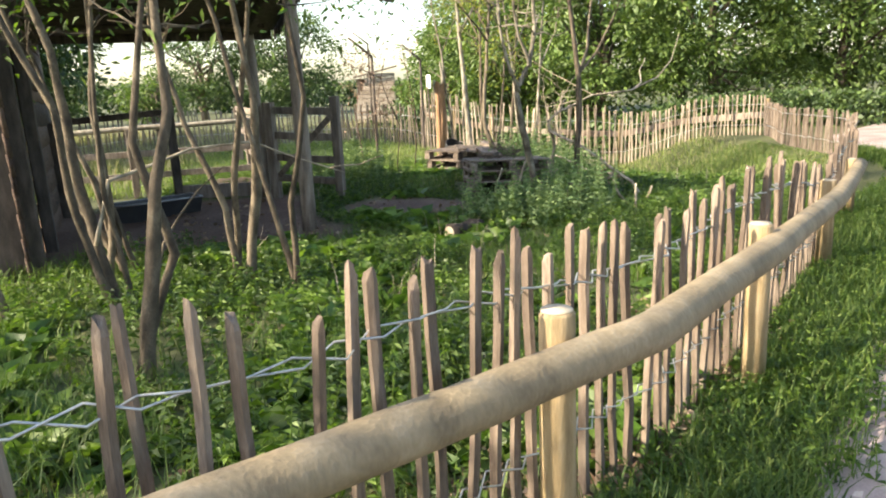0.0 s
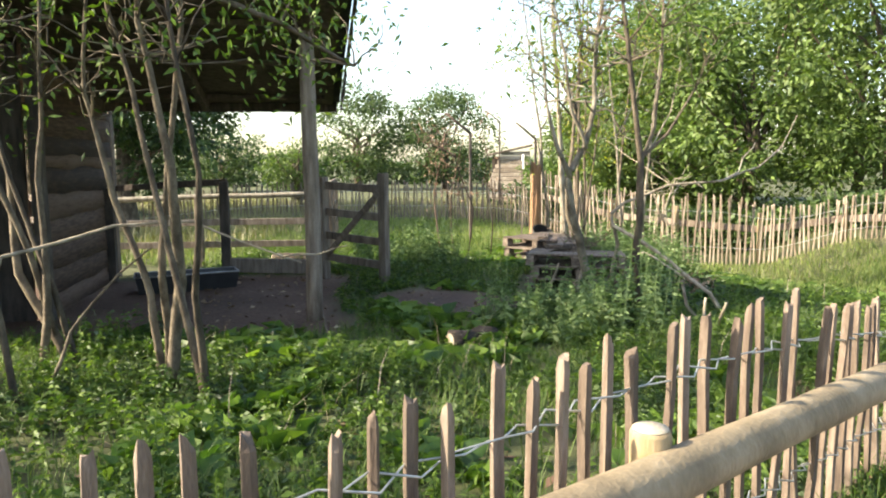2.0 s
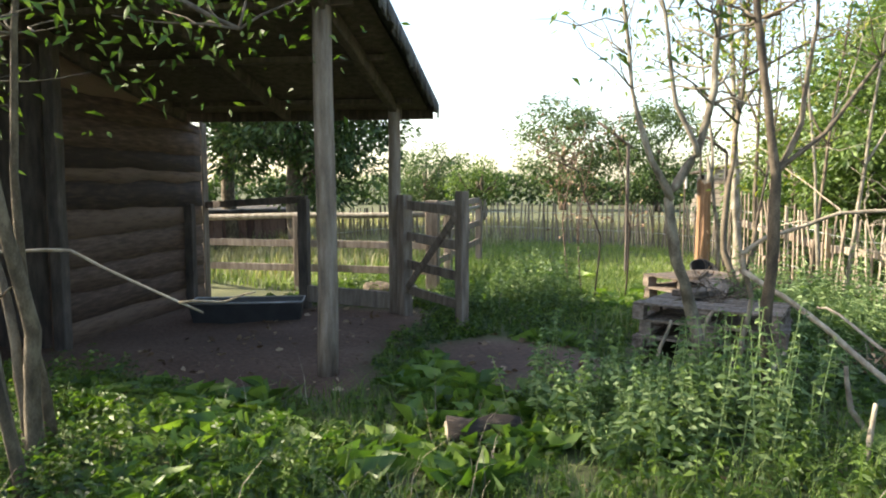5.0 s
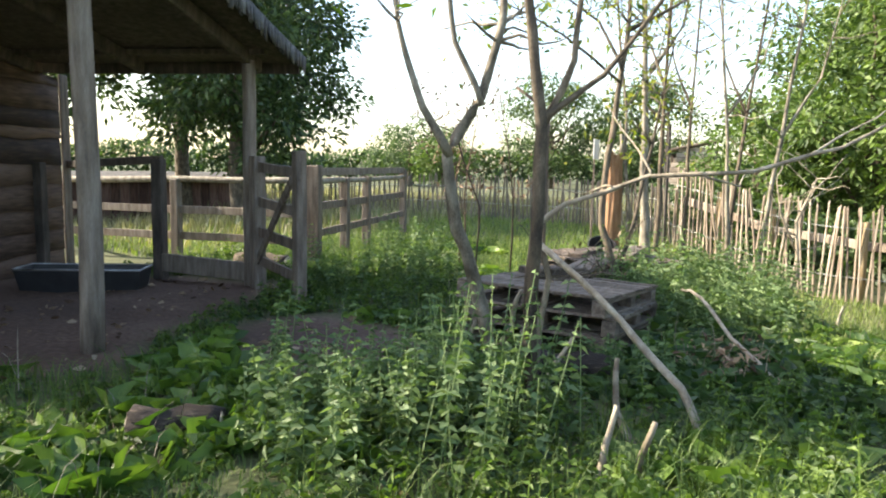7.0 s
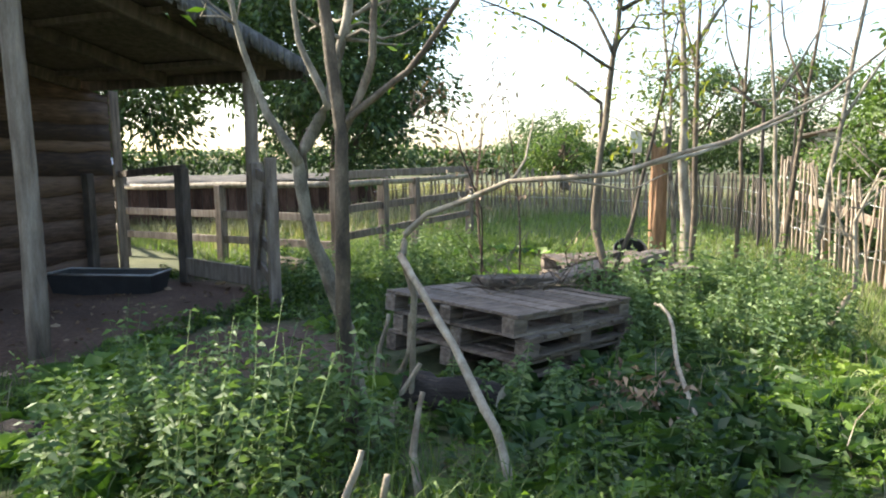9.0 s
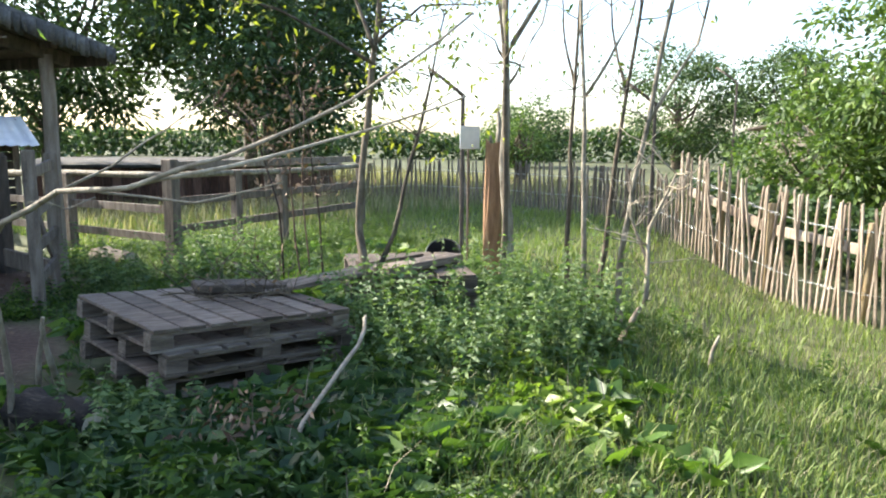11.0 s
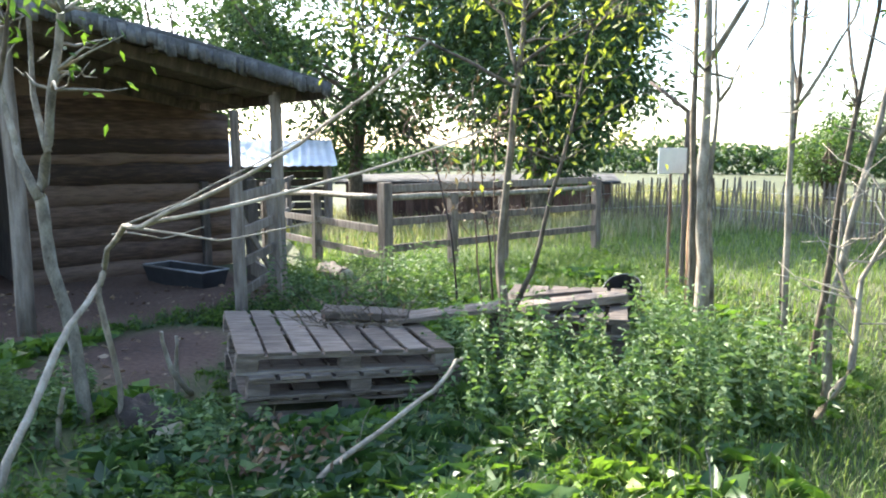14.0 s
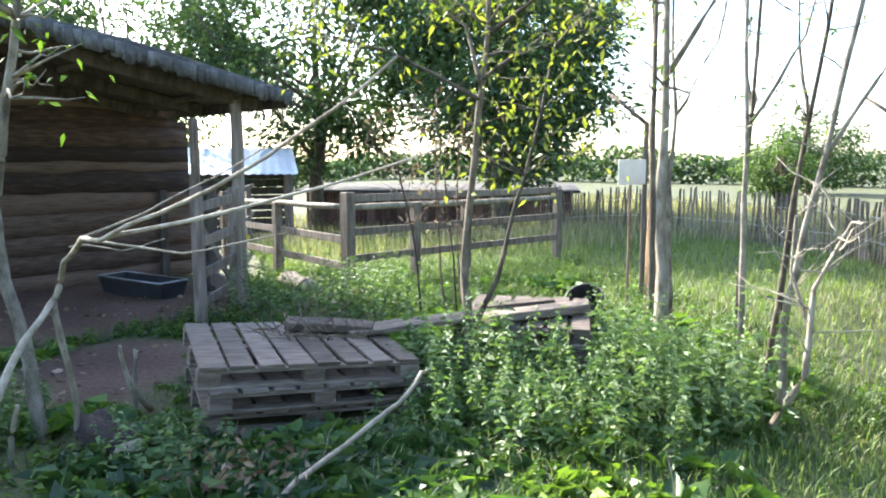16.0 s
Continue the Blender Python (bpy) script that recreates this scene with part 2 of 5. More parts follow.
def bm_mesh(name, bm, mat):
    me = bpy.data.meshes.new(name)
    bm.normal_update()
    bm.to_mesh(me)
    bm.free()
    me.materials.append(mat)
    return me


def part(name, data, mat=None, parent=None, label="", m=None):
    """Link a bmesh or mesh as one object, under a thing or a part."""
    me = data if isinstance(data, bpy.types.Mesh) else bm_mesh(name, data, mat)
    ob = new(name, me)
    if parent is not None:
        ob.parent = parent
    if m is not None:
        ob.matrix_basis = m
    if label:
        tagged(ob, label)
    return ob


def thing(name, label, category, m=None, group="", kind=""):
    ob = new(name)
    ob.empty_display_size = 0.1
    if m is not None:
        ob.matrix_basis = m
    return tagged(ob, label, category, group, kind)


def box(sx, sy, sz, bevel=0.006, wobble=0.0, cuts=0):
    """A bevelled box, its base at z 0, centred in x and y."""
    bm = bmesh.new()
    bmesh.ops.create_cube(bm, size=1)
    bmesh.ops.scale(bm, vec=(sx, sy, sz), verts=bm.verts)
    bmesh.ops.translate(bm, vec=(0, 0, sz / 2), verts=bm.verts)
    if cuts:
        axis = max(range(3), key=lambda k: (sx, sy, sz)[k])
        es = [e for e in bm.edges if abs((e.verts[0].co - e.verts[1].co)[axis]) > 0.5 * (sx, sy, sz)[axis]]
        bmesh.ops.subdivide_edges(bm, edges=es, cuts=cuts)
    if bevel:
        es = [e for e in bm.edges if len(e.link_faces) == 2 and e.calc_face_angle(0) > 0.5]
        bmesh.ops.bevel(bm, geom=es, offset=bevel, segments=1, affect="EDGES")
    if wobble:
        for v in bm.verts:
            v.co += Vector(noise.noise_vector(v.co * 3.0 + Vector((sx * 97, sy * 31, sz * 11)))) * wobble
    return bm


def tube(points, radii, sides=7, seed=0, rough=0.0):
    """Points and faces of a bent, tapering round bar."""
    pts = [Vector(p) for p in points]
    vs, fs = [], []
    up = Vector((0.31, 0.17, 0.93))
    for i, p in enumerate(pts):
        d = (pts[min(i + 1, len(pts) - 1)] - pts[max(i - 1, 0)]).normalized()
        a = d.cross(up)
        if a.length < 0.1:
            a = d.cross(Vector((1, 0, 0)))
        a.normalize()
        b = d.cross(a)
        for k in range(sides):
            ang = 2 * math.pi * k / sides
            r = radii[i] * (1 + rough * noise.noise(Vector((p.x * 5 + k * 1.7, p.y * 5 + seed, p.z * 5))))
            vs.append(p + (a * math.cos(ang) + b * math.sin(ang)) * r)
    for i in range(len(pts) - 1):
        for k in range(sides):
            k2 = (k + 1) % sides
            fs.append((i * sides + k, i * sides + k2, (i + 1) * sides + k2, (i + 1) * sides + k))
    n = len(vs)
    vs += [pts[0], pts[-1]]
    ts = []
    for k in range(sides):
        k2 = (k + 1) % sides
        ts.append((n, k2, k))
        ts.append((n + 1, (len(pts) - 1) * sides + k, (len(pts) - 1) * sides + k2))
    return vs, fs, ts


def tubes_mesh(name, list_of_tubes, mat):
    V, Q, T = [], [], []
    for vs, fs, ts in list_of_tubes:
        o = len(V)
        V += [tuple(v) for v in vs]
        Q += [tuple(i + o for i in f) for f in fs]
        T += [tuple(i + o for i in f) for f in ts]
    return sheet(name, V, Q, mat, True, T)


def bent(p0, p1, n=6, sway=0.1, seed=0, sag=0.0):
    """A wandering line of n + 1 points between two places."""
    p0, p1 = Vector(p0), Vector(p1)
    out = []
    for i in range(n + 1):
        t = i / n
        w = math.sin(math.pi * t)
        off = Vector(noise.noise_vector(Vector((seed * 3.7 + t * 2.2, seed * 1.3, 5.1)))) * sway * w
        out.append(p0.lerp(p1, t) + off - Vector((0, 0, sag * w)))
    return out


def taper(n, r0, r1):
    return [r0 + (r1 - r0) * i / n for i in range(n + 1)]


def leaf_cloud(centres, dirs, size, spread=0.35, width=0.45, droop=0.2):
    """Two-sided folded leaves: arrays of points and faces, one island a leaf."""
    n = len(centres)
    d = dirs / np.maximum(np.linalg.norm(dirs, axis=1, keepdims=True), 1e-6)
    r = rng.normal(size=(n, 3))
    s = np.cross(d, r)
    s /= np.maximum(np.linalg.norm(s, axis=1, keepdims=True), 1e-6)
    u = np.cross(s, d)
    L = (size * (1 + spread * rng.uniform(-1, 1, n)))[:, None]
    W = L * width
    a = centres
    tip = centres + d * L - np.array([0, 0, 1]) * L * droop
    mid = centres + d * L * 0.45
    lft, rgt = mid + s * W * 0.5 + u * L * 0.1, mid - s * W * 0.5 + u * L * 0.1
    v = np.stack([a, lft, tip, rgt], 1).reshape(-1, 3)
    b = np.arange(n)[:, None] * 4
    tris = np.concatenate([b + [0, 1, 2], b + [0, 2, 3]])
    return v, tris


def leaves_mesh(name, clouds, mat):
    V, T, o = [], [], 0
    for v, t in clouds:
        V.append(v)
        T.append(t + o)
        o += len(v)
    return sheet(name, np.concatenate(V), None, mat, False, np.concatenate(T))


# ---- the lie of the land ----
def smooth01(t):
    t = min(1.0, max(0.0, t))
    return t * t * (3 - 2 * t)


def gz(x, y):
    """Height of the ground: level by the shelter, falling to the far fence."""
    d = (6.5 - x) * 0.631 + (14.65 - y) * 0.776
    fall = smooth01((5.2 - d) / 5.2) * smooth01((7.0 - x) / 2.6) * smooth01((x + 1.6) / 4.2)
    z = -0.72 * fall
    if -4 < x < 9 and 2 < y < 20:
        z += 0.05 * noise.noise(Vector((x * 0.6, y * 0.6, 0.3)))
    z -= 0.6 * smooth01((-7.5 - x) / 6) * smooth01((24 - y) / 6)
    return z


# shelter plan: along the front from post A to post B, and inwards
SA = Vector((-1.33, 8.5, 0))
SU = Vector((-0.41, 0.912, 0))
SN = Vector((-0.912, -0.41, 0))
SROT = math.degrees(math.atan2(SU.y, SU.x))


def sh(s, n, z=0.0):
    p = SA + SU * s + SN * n
    return Vector((p.x, p.y, z))


def shelter_coords(x, y):
    v = Vector((x, y, 0)) - SA
    return v.dot(SU), v.dot(SN)


RAIL = [(-1.3, 0.75), (-0.5, 1.4), (0.25, 1.98), (0.9, 2.5), (1.75, 3.57), (3.0, 5.35), (4.6, 7.9)]
FENCE = [(-2.6, 0.95), (-1.3, 1.3), (-0.54, 1.62), (-0.17, 1.82), (0.15, 2.07), (0.45, 2.42), (0.86, 2.89), (1.19, 3.23), (1.64, 3.83), (2.19, 4.51), (2.83, 5.43), (3.66, 6.6), (4.25, 7.65), (5.05, 8.95), (5.65, 9.8), (5.93, 10.4), (6.4, 11.3), (7.0, 12.2), (7.1, 13.4), (7.3, 15.5), (7.9, 17.7)]
POSTS = [(-0.62, 1.46), (0.62, 2.34), (1.8, 3.67), (3.25, 5.82), (4.58, 7.9)]
FAR = [(7.9, 17.7), (6.2, 18.3), (4.6, 18.6), (2.85, 18.85), (1.4, 19.3), (0.4, 19.75), (-0.4, 20.1)]
BACK = [(-0.4, 20.1), (-3.0, 21.4), (-6.0, 21.6), (-9.0, 21.0), (-12.0, 20.2)]


def dist_line(x, y, line):
    best, side = 1e9, 1
    for (ax, ay), (bx, by) in zip(line, line[1:]):
        dx, dy = bx - ax, by - ay
        t = min(1, max(0, ((x - ax) * dx + (y - ay) * dy) / (dx * dx + dy * dy)))
        px, py = ax + t * dx, ay + t * dy
        d = math.hypot(x - px, y - py)
        if d < best:
            best, side = d, 1 if dx * (y - py) - dy * (x - px) > 0 else -1
    return best * side


def bare(x, y):
    """How bare the earth is: trodden soil in and before the shelter."""
    s, n = shelter_coords(x, y)
    w = 0.25 * noise.noise(Vector((x * 1.3, y * 1.3, 2)))
    a = smooth01((n + 0.5 + 1.4 * w) / 0.35) * smooth01((s + 0.75 + w) / 0.4) * smooth01((3.3 - s + w) / 0.5)
    b = smooth01((0.8 + w - math.hypot((x + 0.2) * 0.62, y - 9.75)) / 0.35)
    c = smooth01((0.55 + w - math.hypot((x - 0.35) * 0.7, y - 9.05)) / 0.4)
    d = smooth01((0.9 + w - math.hypot((x - 2.3) * 0.75, y - 10.4)) / 0.5)
    return max(a, b, 0.75 * c, 0.3 * d)


def build_ground():
    def axis(lo, hi, step):
        core = np.arange(lo, hi + 1e-6, step)
        far = np.array([1.5, 4, 8, 15, 28, 50, 90, 160, 300, 600, 1200])
        return np.concatenate([lo - far[::-1], core, hi + far])
    xs, ys = axis(-9, 10, 0.2), axis(-3, 23, 0.2)
    V = [(x, y, gz(x, y) + 0.012 * noise.noise(Vector((x * 3, y * 3, 1)))) for y in ys for x in xs]
    nx = len(xs)
    Q = [(j * nx + i, j * nx + i + 1, (j + 1) * nx + i + 1, (j + 1) * nx + i) for j in range(len(ys) - 1) for i in range(nx - 1)]
    me = sheet("ground", V, Q, ground_material(), True)
    at = me.attributes.new("bare", "FLOAT", "POINT")
    at.data.foreach_set("value", np.array([bare(v[0], v[1]) for v in V], dtype=np.float32))
    tagged(new("ground", me), "rough grassy ground with trodden brown soil by the shelter", "ground", kind="structure")


build_ground()


def build_path():
    left = [(-1.1, -1.9), (0.65, 1.08), (1.42, 2.68), (2.07, 3.54), (3.32, 5.28), (4.88, 7.68)] + [(6.3, 10.0), (7.55, 11.9), (7.6, 13.6), (8.6, 16.5), (11.5, 19.5), (18, 22)]
    V, Q, n = [], [], 9
    L = []
    for (ax, ay), (bx, by) in zip(left, left[1:]):
        k = max(2, int(math.hypot(bx - ax, by - ay) / 0.25))
        L += [(ax + (bx - ax) * i / k, ay + (by - ay) * i / k) for i in range(k)]
    for i, (x, y) in enumerate(L):
        a, b = L[max(0, i - 3)], L[min(len(L) - 1, i + 3)]
        dx, dy = b[0] - a[0], b[1] - a[1]
        q = math.hypot(dx, dy)
        nxv, nyv = dy / q, -dx / q
        for k in range(n):
            w = 2.7 * k / (n - 1) + (0.12 * noise.noise(Vector((x, y, k))) if k in (0, n - 1) else 0)
            px, py = x + nxv * w, y + nyv * w
            crown = 0.05 * math.sin(math.pi * k / (n - 1))
            V.append((px, py, gz(px, py) + 0.018 + crown if 0 < k < n - 1 else gz(px, py) - 0.02))
    for i in range(len(L) - 1):
        for k in range(n - 1):
            Q.append((i * n + k, i * n + k + 1, (i + 1) * n + k + 1, (i + 1) * n + k))
    tagged(new("path", sheet("path", V, Q, M_PATH, True)), "pinkish grey compacted gravel footpath beside the fence", "path", kind="structure")


build_path()


# ---- fences ----
def pale_mesh(k, mat, height, wide=1.0):
    """A cleft chestnut pale: uneven, pointed or sawn."""
    r = random.Random(k)
    w, d = r.uniform(0.048, 0.07) * wide, r.uniform(0.026, 0.04)
    h = height + r.uniform(-0.035, 0.03)
    bm = bmesh.new()
    rings, n = [], 6
    for i in range(n + 1):
        t = i / n
        sx = w * (1 - 0.12 * t) * (1 + r.uniform(-0.08, 0.08))
        ox, oy = r.uniform(-0.006, 0.006), r.uniform(-0.005, 0.005)
        z = -0.1 + (h + 0.075) * t
        rings.append([bm.verts.new((ox + a * sx / 2, oy + b * d / 2 * (1 + r.uniform(-0.15, 0.15)), z)) for a, b in ((-1, -0.7), (0.1, -1), (1, -0.5), (0.9, 0.8), (-0.8, 1))])
    tip = [bm.verts.new((v.co.x * r.uniform(0.6, 0.92), v.co.y * 0.75, h + r.uniform(-0.015, 0.02))) for v in rings[-1]]
    rings.append(tip)
    for a, b in zip(rings, rings[1:]):
        for i in range(5):
            j = (i + 1) % 5
            bm.faces.new((a[i], a[j], b[j], b[i]))
    bm.faces.new(tip)
    bm.faces.new(rings[0][::-1])
    return bm_mesh("pale", bm, mat)


def along(line, step, jitter=0.0, r=None):
    out, carry = [], 0.0
    for (ax, ay), (bx, by) in zip(line, line[1:]):
        q = math.hypot(bx - ax, by - ay)
        s = carry
        while s < q:
            t = s / q
            out.append((ax + (bx - ax) * t, ay + (by - ay) * t, math.degrees(math.atan2(by - ay, bx - ax))))
            s += step * (1 + (r.uniform(-jitter, jitter) if r else 0))
        carry = s - q
    return out


def paling_fence(name, label, line, step, height, mat, wires, lean, seed, lit_wire=M_WIRE):
    f = thing(name, label, "fence")
    r = random.Random(seed)
    lowered = lambda x, y: 1 - (0.26 * smooth01((y - 4.4) / 2.0) - 0.1 * smooth01((2.9 - y) / 0.9) if line is FENCE else 0.4 * smooth01((x - 3.6) / 2.6))
    meshes = [pale_mesh(seed * 50 + k, mat, height, 0.56 if line is FENCE else 0.6) for k in range(12)]
    spots = along(line, step, 0.14, r)
    for x, y, a in spots:
        low = lowered(x, y)
        m = pose(x, y, gz(x, y), r.gauss(0, lean), r.gauss(0, lean), a + r.uniform(-12, 12))
        part("pale", r.choice(meshes), None, f, m=m @ Matrix.Diagonal((1, 1, low * r.uniform(0.97, 1.03), 1)))
    for hz in wires:
        for tw in (0, math.pi):
            pts = []
            for i, (x, y, a) in enumerate(spots):
                nx, ny = -math.sin(radians(a)), math.cos(radians(a))
                o = 0.03 * math.cos(i * math.pi + tw)
                pts.append((x + nx * o, y + ny * o, gz(x, y) + hz * lowered(x, y) + 0.014 * math.sin(i * 1.9 + tw)))
            part("wire", tubes_mesh("wire", [tube(pts, [0.0035] * len(pts), 4)], lit_wire), None, f, "twisted galvanised wire")
    return f


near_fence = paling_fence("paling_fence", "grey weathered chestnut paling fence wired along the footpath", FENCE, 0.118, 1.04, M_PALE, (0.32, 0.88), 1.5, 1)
far_fence = paling_fence("paling_fence", "chestnut paling fence across the far side of the pen, sunlight in its pale colour", FAR, 0.088, 1.55, M_FAR_PALE, (0.4, 1.2), 2.6, 2)
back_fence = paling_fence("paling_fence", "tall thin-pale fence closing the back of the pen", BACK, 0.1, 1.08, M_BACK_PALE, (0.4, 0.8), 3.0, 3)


def round_post(r, h, mat, name="post"):
    vs, fs, ts = tube([(0, 0, -0.1), (0, 0, h * 0.5), (0, 0, h - 0.012), (0, 0, h)], [r * 1.03, r, r * 0.98, r * 0.88], 14, 1, 0.05)
    return sheet(name, [tuple(v) for v in vs], fs, mat, False, ts)


def build_rail():
    f = thing("post_and_rail", "round peeled-log rail on short round posts beside the paling", "rail")
    pts = []
    for (ax, ay), (bx, by) in zip(RAIL, RAIL[1:]):
        pts += [(ax + (bx - ax) * i / 6, ay + (by - ay) * i / 6) for i in range(6)]
    pts.append(RAIL[-1])
    zs = lambda y: 0.85 - 0.25 * smooth01((y - 2.5) / 5.5)
    line = [(x + 0.03, y - 0.02, zs(y) - 0.06) for x, y in pts]
    part("rail", tubes_mesh("rail", [tube(line, [0.068 * (1 + 0.05 * noise.noise(Vector((i * 0.9, 0, 0)))) for i in range(len(line))], 16, 3, 0.06)], M_RAIL), None, f)
    pm = round_post(0.058, 0.9, M_POST)
    for k, (x, y) in enumerate(POSTS):
        p = part("post", pm, None, f, m=pose(x - 0.02, y + 0.02, gz(x, y), 0, 0, k * 37) @ Matrix.Diagonal((1, 1, zs(y) / 0.86, 1)))
        part("post_top", tubes_mesh("post_top", [tube([(0, 0, 0.9), (0, 0, 0.905)], [0.05, 0.048], 14)], M_CUT), None, p, "pale sawn post top")
    # one long rail fixed to the far fence, in the same sunlit colour
    f2 = thing("post_and_rail", "pale split-wood rail on posts behind the far paling", "rail")
    off = [(x + 0.1, y + 0.12) for x, y in FAR]
    for (ax, ay), (bx, by) in zip(off, off[1:]):
        q = math.hypot(bx - ax, by - ay)
        z0, z1 = (gz(x, y) + 0.85 - 0.45 * smooth01((x - 3.6) / 2.6) for x, y in ((ax, ay), (bx, by)))
        m = Matrix.Translation((ax, ay, z0)) @ Matrix.Rotation(math.atan2(by - ay, bx - ax), 4, "Z") @ Matrix.Rotation(-math.atan2(z1 - z0, q), 4, "Y") @ Matrix.Translation((q / 2, 0, 0))
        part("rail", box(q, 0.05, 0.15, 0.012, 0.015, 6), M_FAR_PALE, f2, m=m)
        part("post", round_post(0.06, 1.3 - 0.45 * smooth01((ax - 3.6) / 2.6), M_POST), None, f2, m=pose(ax, ay, gz(ax, ay)))


build_rail()


# ---- shelter ----
def roof_z(s):
    return 3.02 - 0.185 * s


def beam(name, p0, p1, w, h, mat, parent, label="", wob=0.004):
    p0, p1 = Vector(p0), Vector(p1)
    d = p1 - p0
    bm = box(d.length, w, h, min(w, h) * 0.12, wob, 5)
    bmesh.ops.translate(bm, vec=(d.length / 2, 0, -h / 2), verts=bm.verts)
    m = Matrix.Translation(p0) @ Matrix.Rotation(math.atan2(d.y, d.x), 4, "Z") @ Matrix.Rotation(-math.atan2(d.z, math.hypot(d.x, d.y)), 4, "Y")
    return part(name, bm, mat, parent, label, m)


def upright(name, p, z0, z1, w, d, mat, parent, rz=0.0, label="", tilt=0.0):
    bm = box(w, d, z1 - z0, 0.008, 0.006, 5)
    return part(name, bm, mat, parent, label, pose(p[0], p[1], z0, tilt, 0, rz))


def build_shelter():
    s = thing("goat_shelter", "open-fronted timber shelter with waney board walls and sagging dark roof", "shelter")
    for k, (a, r) in enumerate(((0.0, 0.078), (2.74, 0.072))):
        p = sh(a, 0.02)
        top = roof_z(a) - 0.1
        vs, fs, ts = tube(bent((p.x, p.y, -0.1), (p.x, p.y, top), 6, 0.03, k), taper(6, r * 1.08, r * 0.95), 14, k, 0.08)
        part("post", sheet("post", [tuple(v) for v in vs], fs, M_GREY, True, ts), None, s, "round grey-brown roof post")
    # rear wall of overlapping waney boards, with a dark doorway
    r = random.Random(5)
    depth = 2.8
    for (a0, a1) in ((0.55, 3.45), (-1.0, -0.75)):
        z, k = 0.02, 0
        while z < roof_z(a0) - 0.15:
            h = r.uniform(0.13, 0.3)
            n = 14
            V, Q = [], []
            for i in range(n + 1):
                t = i / n
                a = a0 + (a1 - a0) * t
                wav = 0.045 * noise.noise(Vector((a * 1.6, z * 5, 3))) + 0.012 * noise.noise(Vector((a * 6, z * 9, 1)))
                for (nn, zz) in ((-0.04, z + wav - 0.035), (-0.024, z + h + 0.01), (0.004, z + h + 0.01), (-0.012, z + wav - 0.035)):
                    V.append(tuple(sh(a, depth + nn, min(zz, roof_z(a) - 0.1))))
            for i in range(n):
                for c in range(4):
                    d = (c + 1) % 4
                    Q.append((i * 4 + c, (i + 1) * 4 + c, (i + 1) * 4 + d, i * 4 + d))
            Q += [(0, 1, 2, 3), (n * 4 + 3, n * 4 + 2, n * 4 + 1, n * 4)]
            part("board", sheet("board", V, Q, M_BOARD), None, s)
            z += h
            k += 1
    # posts of the rear wall
    for a, w, zt in ((0.5, 0.12, 0), (3.0, 0.11, -1.05), (-0.8, 0.12, 0)):
        p = sh(a, depth - 0.08)
        upright("post", p, 0, roof_z(a) - 0.12 + zt, w, w, M_DARKWOOD, s, SROT)
    p = sh(3.56, depth - 0.02)
    upright("corner_board", p, 0, 2.36, 0.15, 0.03, M_GREY, s, SROT, "pale upright corner board")
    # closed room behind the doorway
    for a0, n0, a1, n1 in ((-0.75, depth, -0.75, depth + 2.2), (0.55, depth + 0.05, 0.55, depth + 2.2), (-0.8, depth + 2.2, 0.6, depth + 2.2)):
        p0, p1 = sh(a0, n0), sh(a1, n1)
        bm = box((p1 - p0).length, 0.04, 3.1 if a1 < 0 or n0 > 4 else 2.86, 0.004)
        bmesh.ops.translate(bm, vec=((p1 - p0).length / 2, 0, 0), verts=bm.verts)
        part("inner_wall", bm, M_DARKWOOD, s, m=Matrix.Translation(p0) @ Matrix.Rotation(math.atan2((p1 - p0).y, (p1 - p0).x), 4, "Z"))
    # roof: deck, covering, rafters, fascia and torn fringe
    A0, A1, N0, N1 = -1.05, 3.2, -0.42, 5.2

    def slab(lift, thick, a0, a1, n0, n1, name, mat, label, seg=16):
        V, Q = [], []
        for lvl in (0, thick):
            for i in range(seg + 1):
                for j in range(seg + 1):
                    a, n = a0 + (a1 - a0) * i / seg, n0 + (n1 - n0) * j / seg
                    sag = 0.035 * noise.noise(Vector((a * 0.9, n * 0.9, 4)))
                    V.append(tuple(sh(a, n, roof_z(a) + lift + lvl + sag)))
        w = seg + 1
        o = w * w
        for i in range(seg):
            for j in range(seg):
                q = (i * w + j, i * w + j + 1, (i + 1) * w + j + 1, (i + 1) * w + j)
                Q.append(q)
                Q.append(tuple(o + k for k in q[::-1]))
        for i in range(seg):
            for (p, q) in ((i * w, (i + 1) * w), ((i + 1) * w + seg, i * w + seg), (i + 1, i), (seg * w + i, seg * w + i + 1)):
                Q.append((p, q, q + o, p + o))
        return part(name, sheet(name, V, Q, mat), None, s, label)

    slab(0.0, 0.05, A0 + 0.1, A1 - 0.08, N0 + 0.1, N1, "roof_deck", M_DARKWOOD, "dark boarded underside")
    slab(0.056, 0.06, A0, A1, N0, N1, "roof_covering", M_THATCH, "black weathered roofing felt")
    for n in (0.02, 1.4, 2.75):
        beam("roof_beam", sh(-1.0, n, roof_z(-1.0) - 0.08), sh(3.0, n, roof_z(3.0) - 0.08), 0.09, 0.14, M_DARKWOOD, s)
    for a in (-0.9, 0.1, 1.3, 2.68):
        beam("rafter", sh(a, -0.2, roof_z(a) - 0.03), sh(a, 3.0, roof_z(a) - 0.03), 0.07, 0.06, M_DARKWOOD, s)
    beam("fascia", sh(A1 - 0.03, N0 + 0.04, roof_z(A1) - 0.02), sh(A1 - 0.03, N1 - 0.1, roof_z(A1) - 0.02), 0.03, 0.16, M_DARKWOOD, s)
    fr = random.Random(9)
    V, Q = [], []
    n = 110
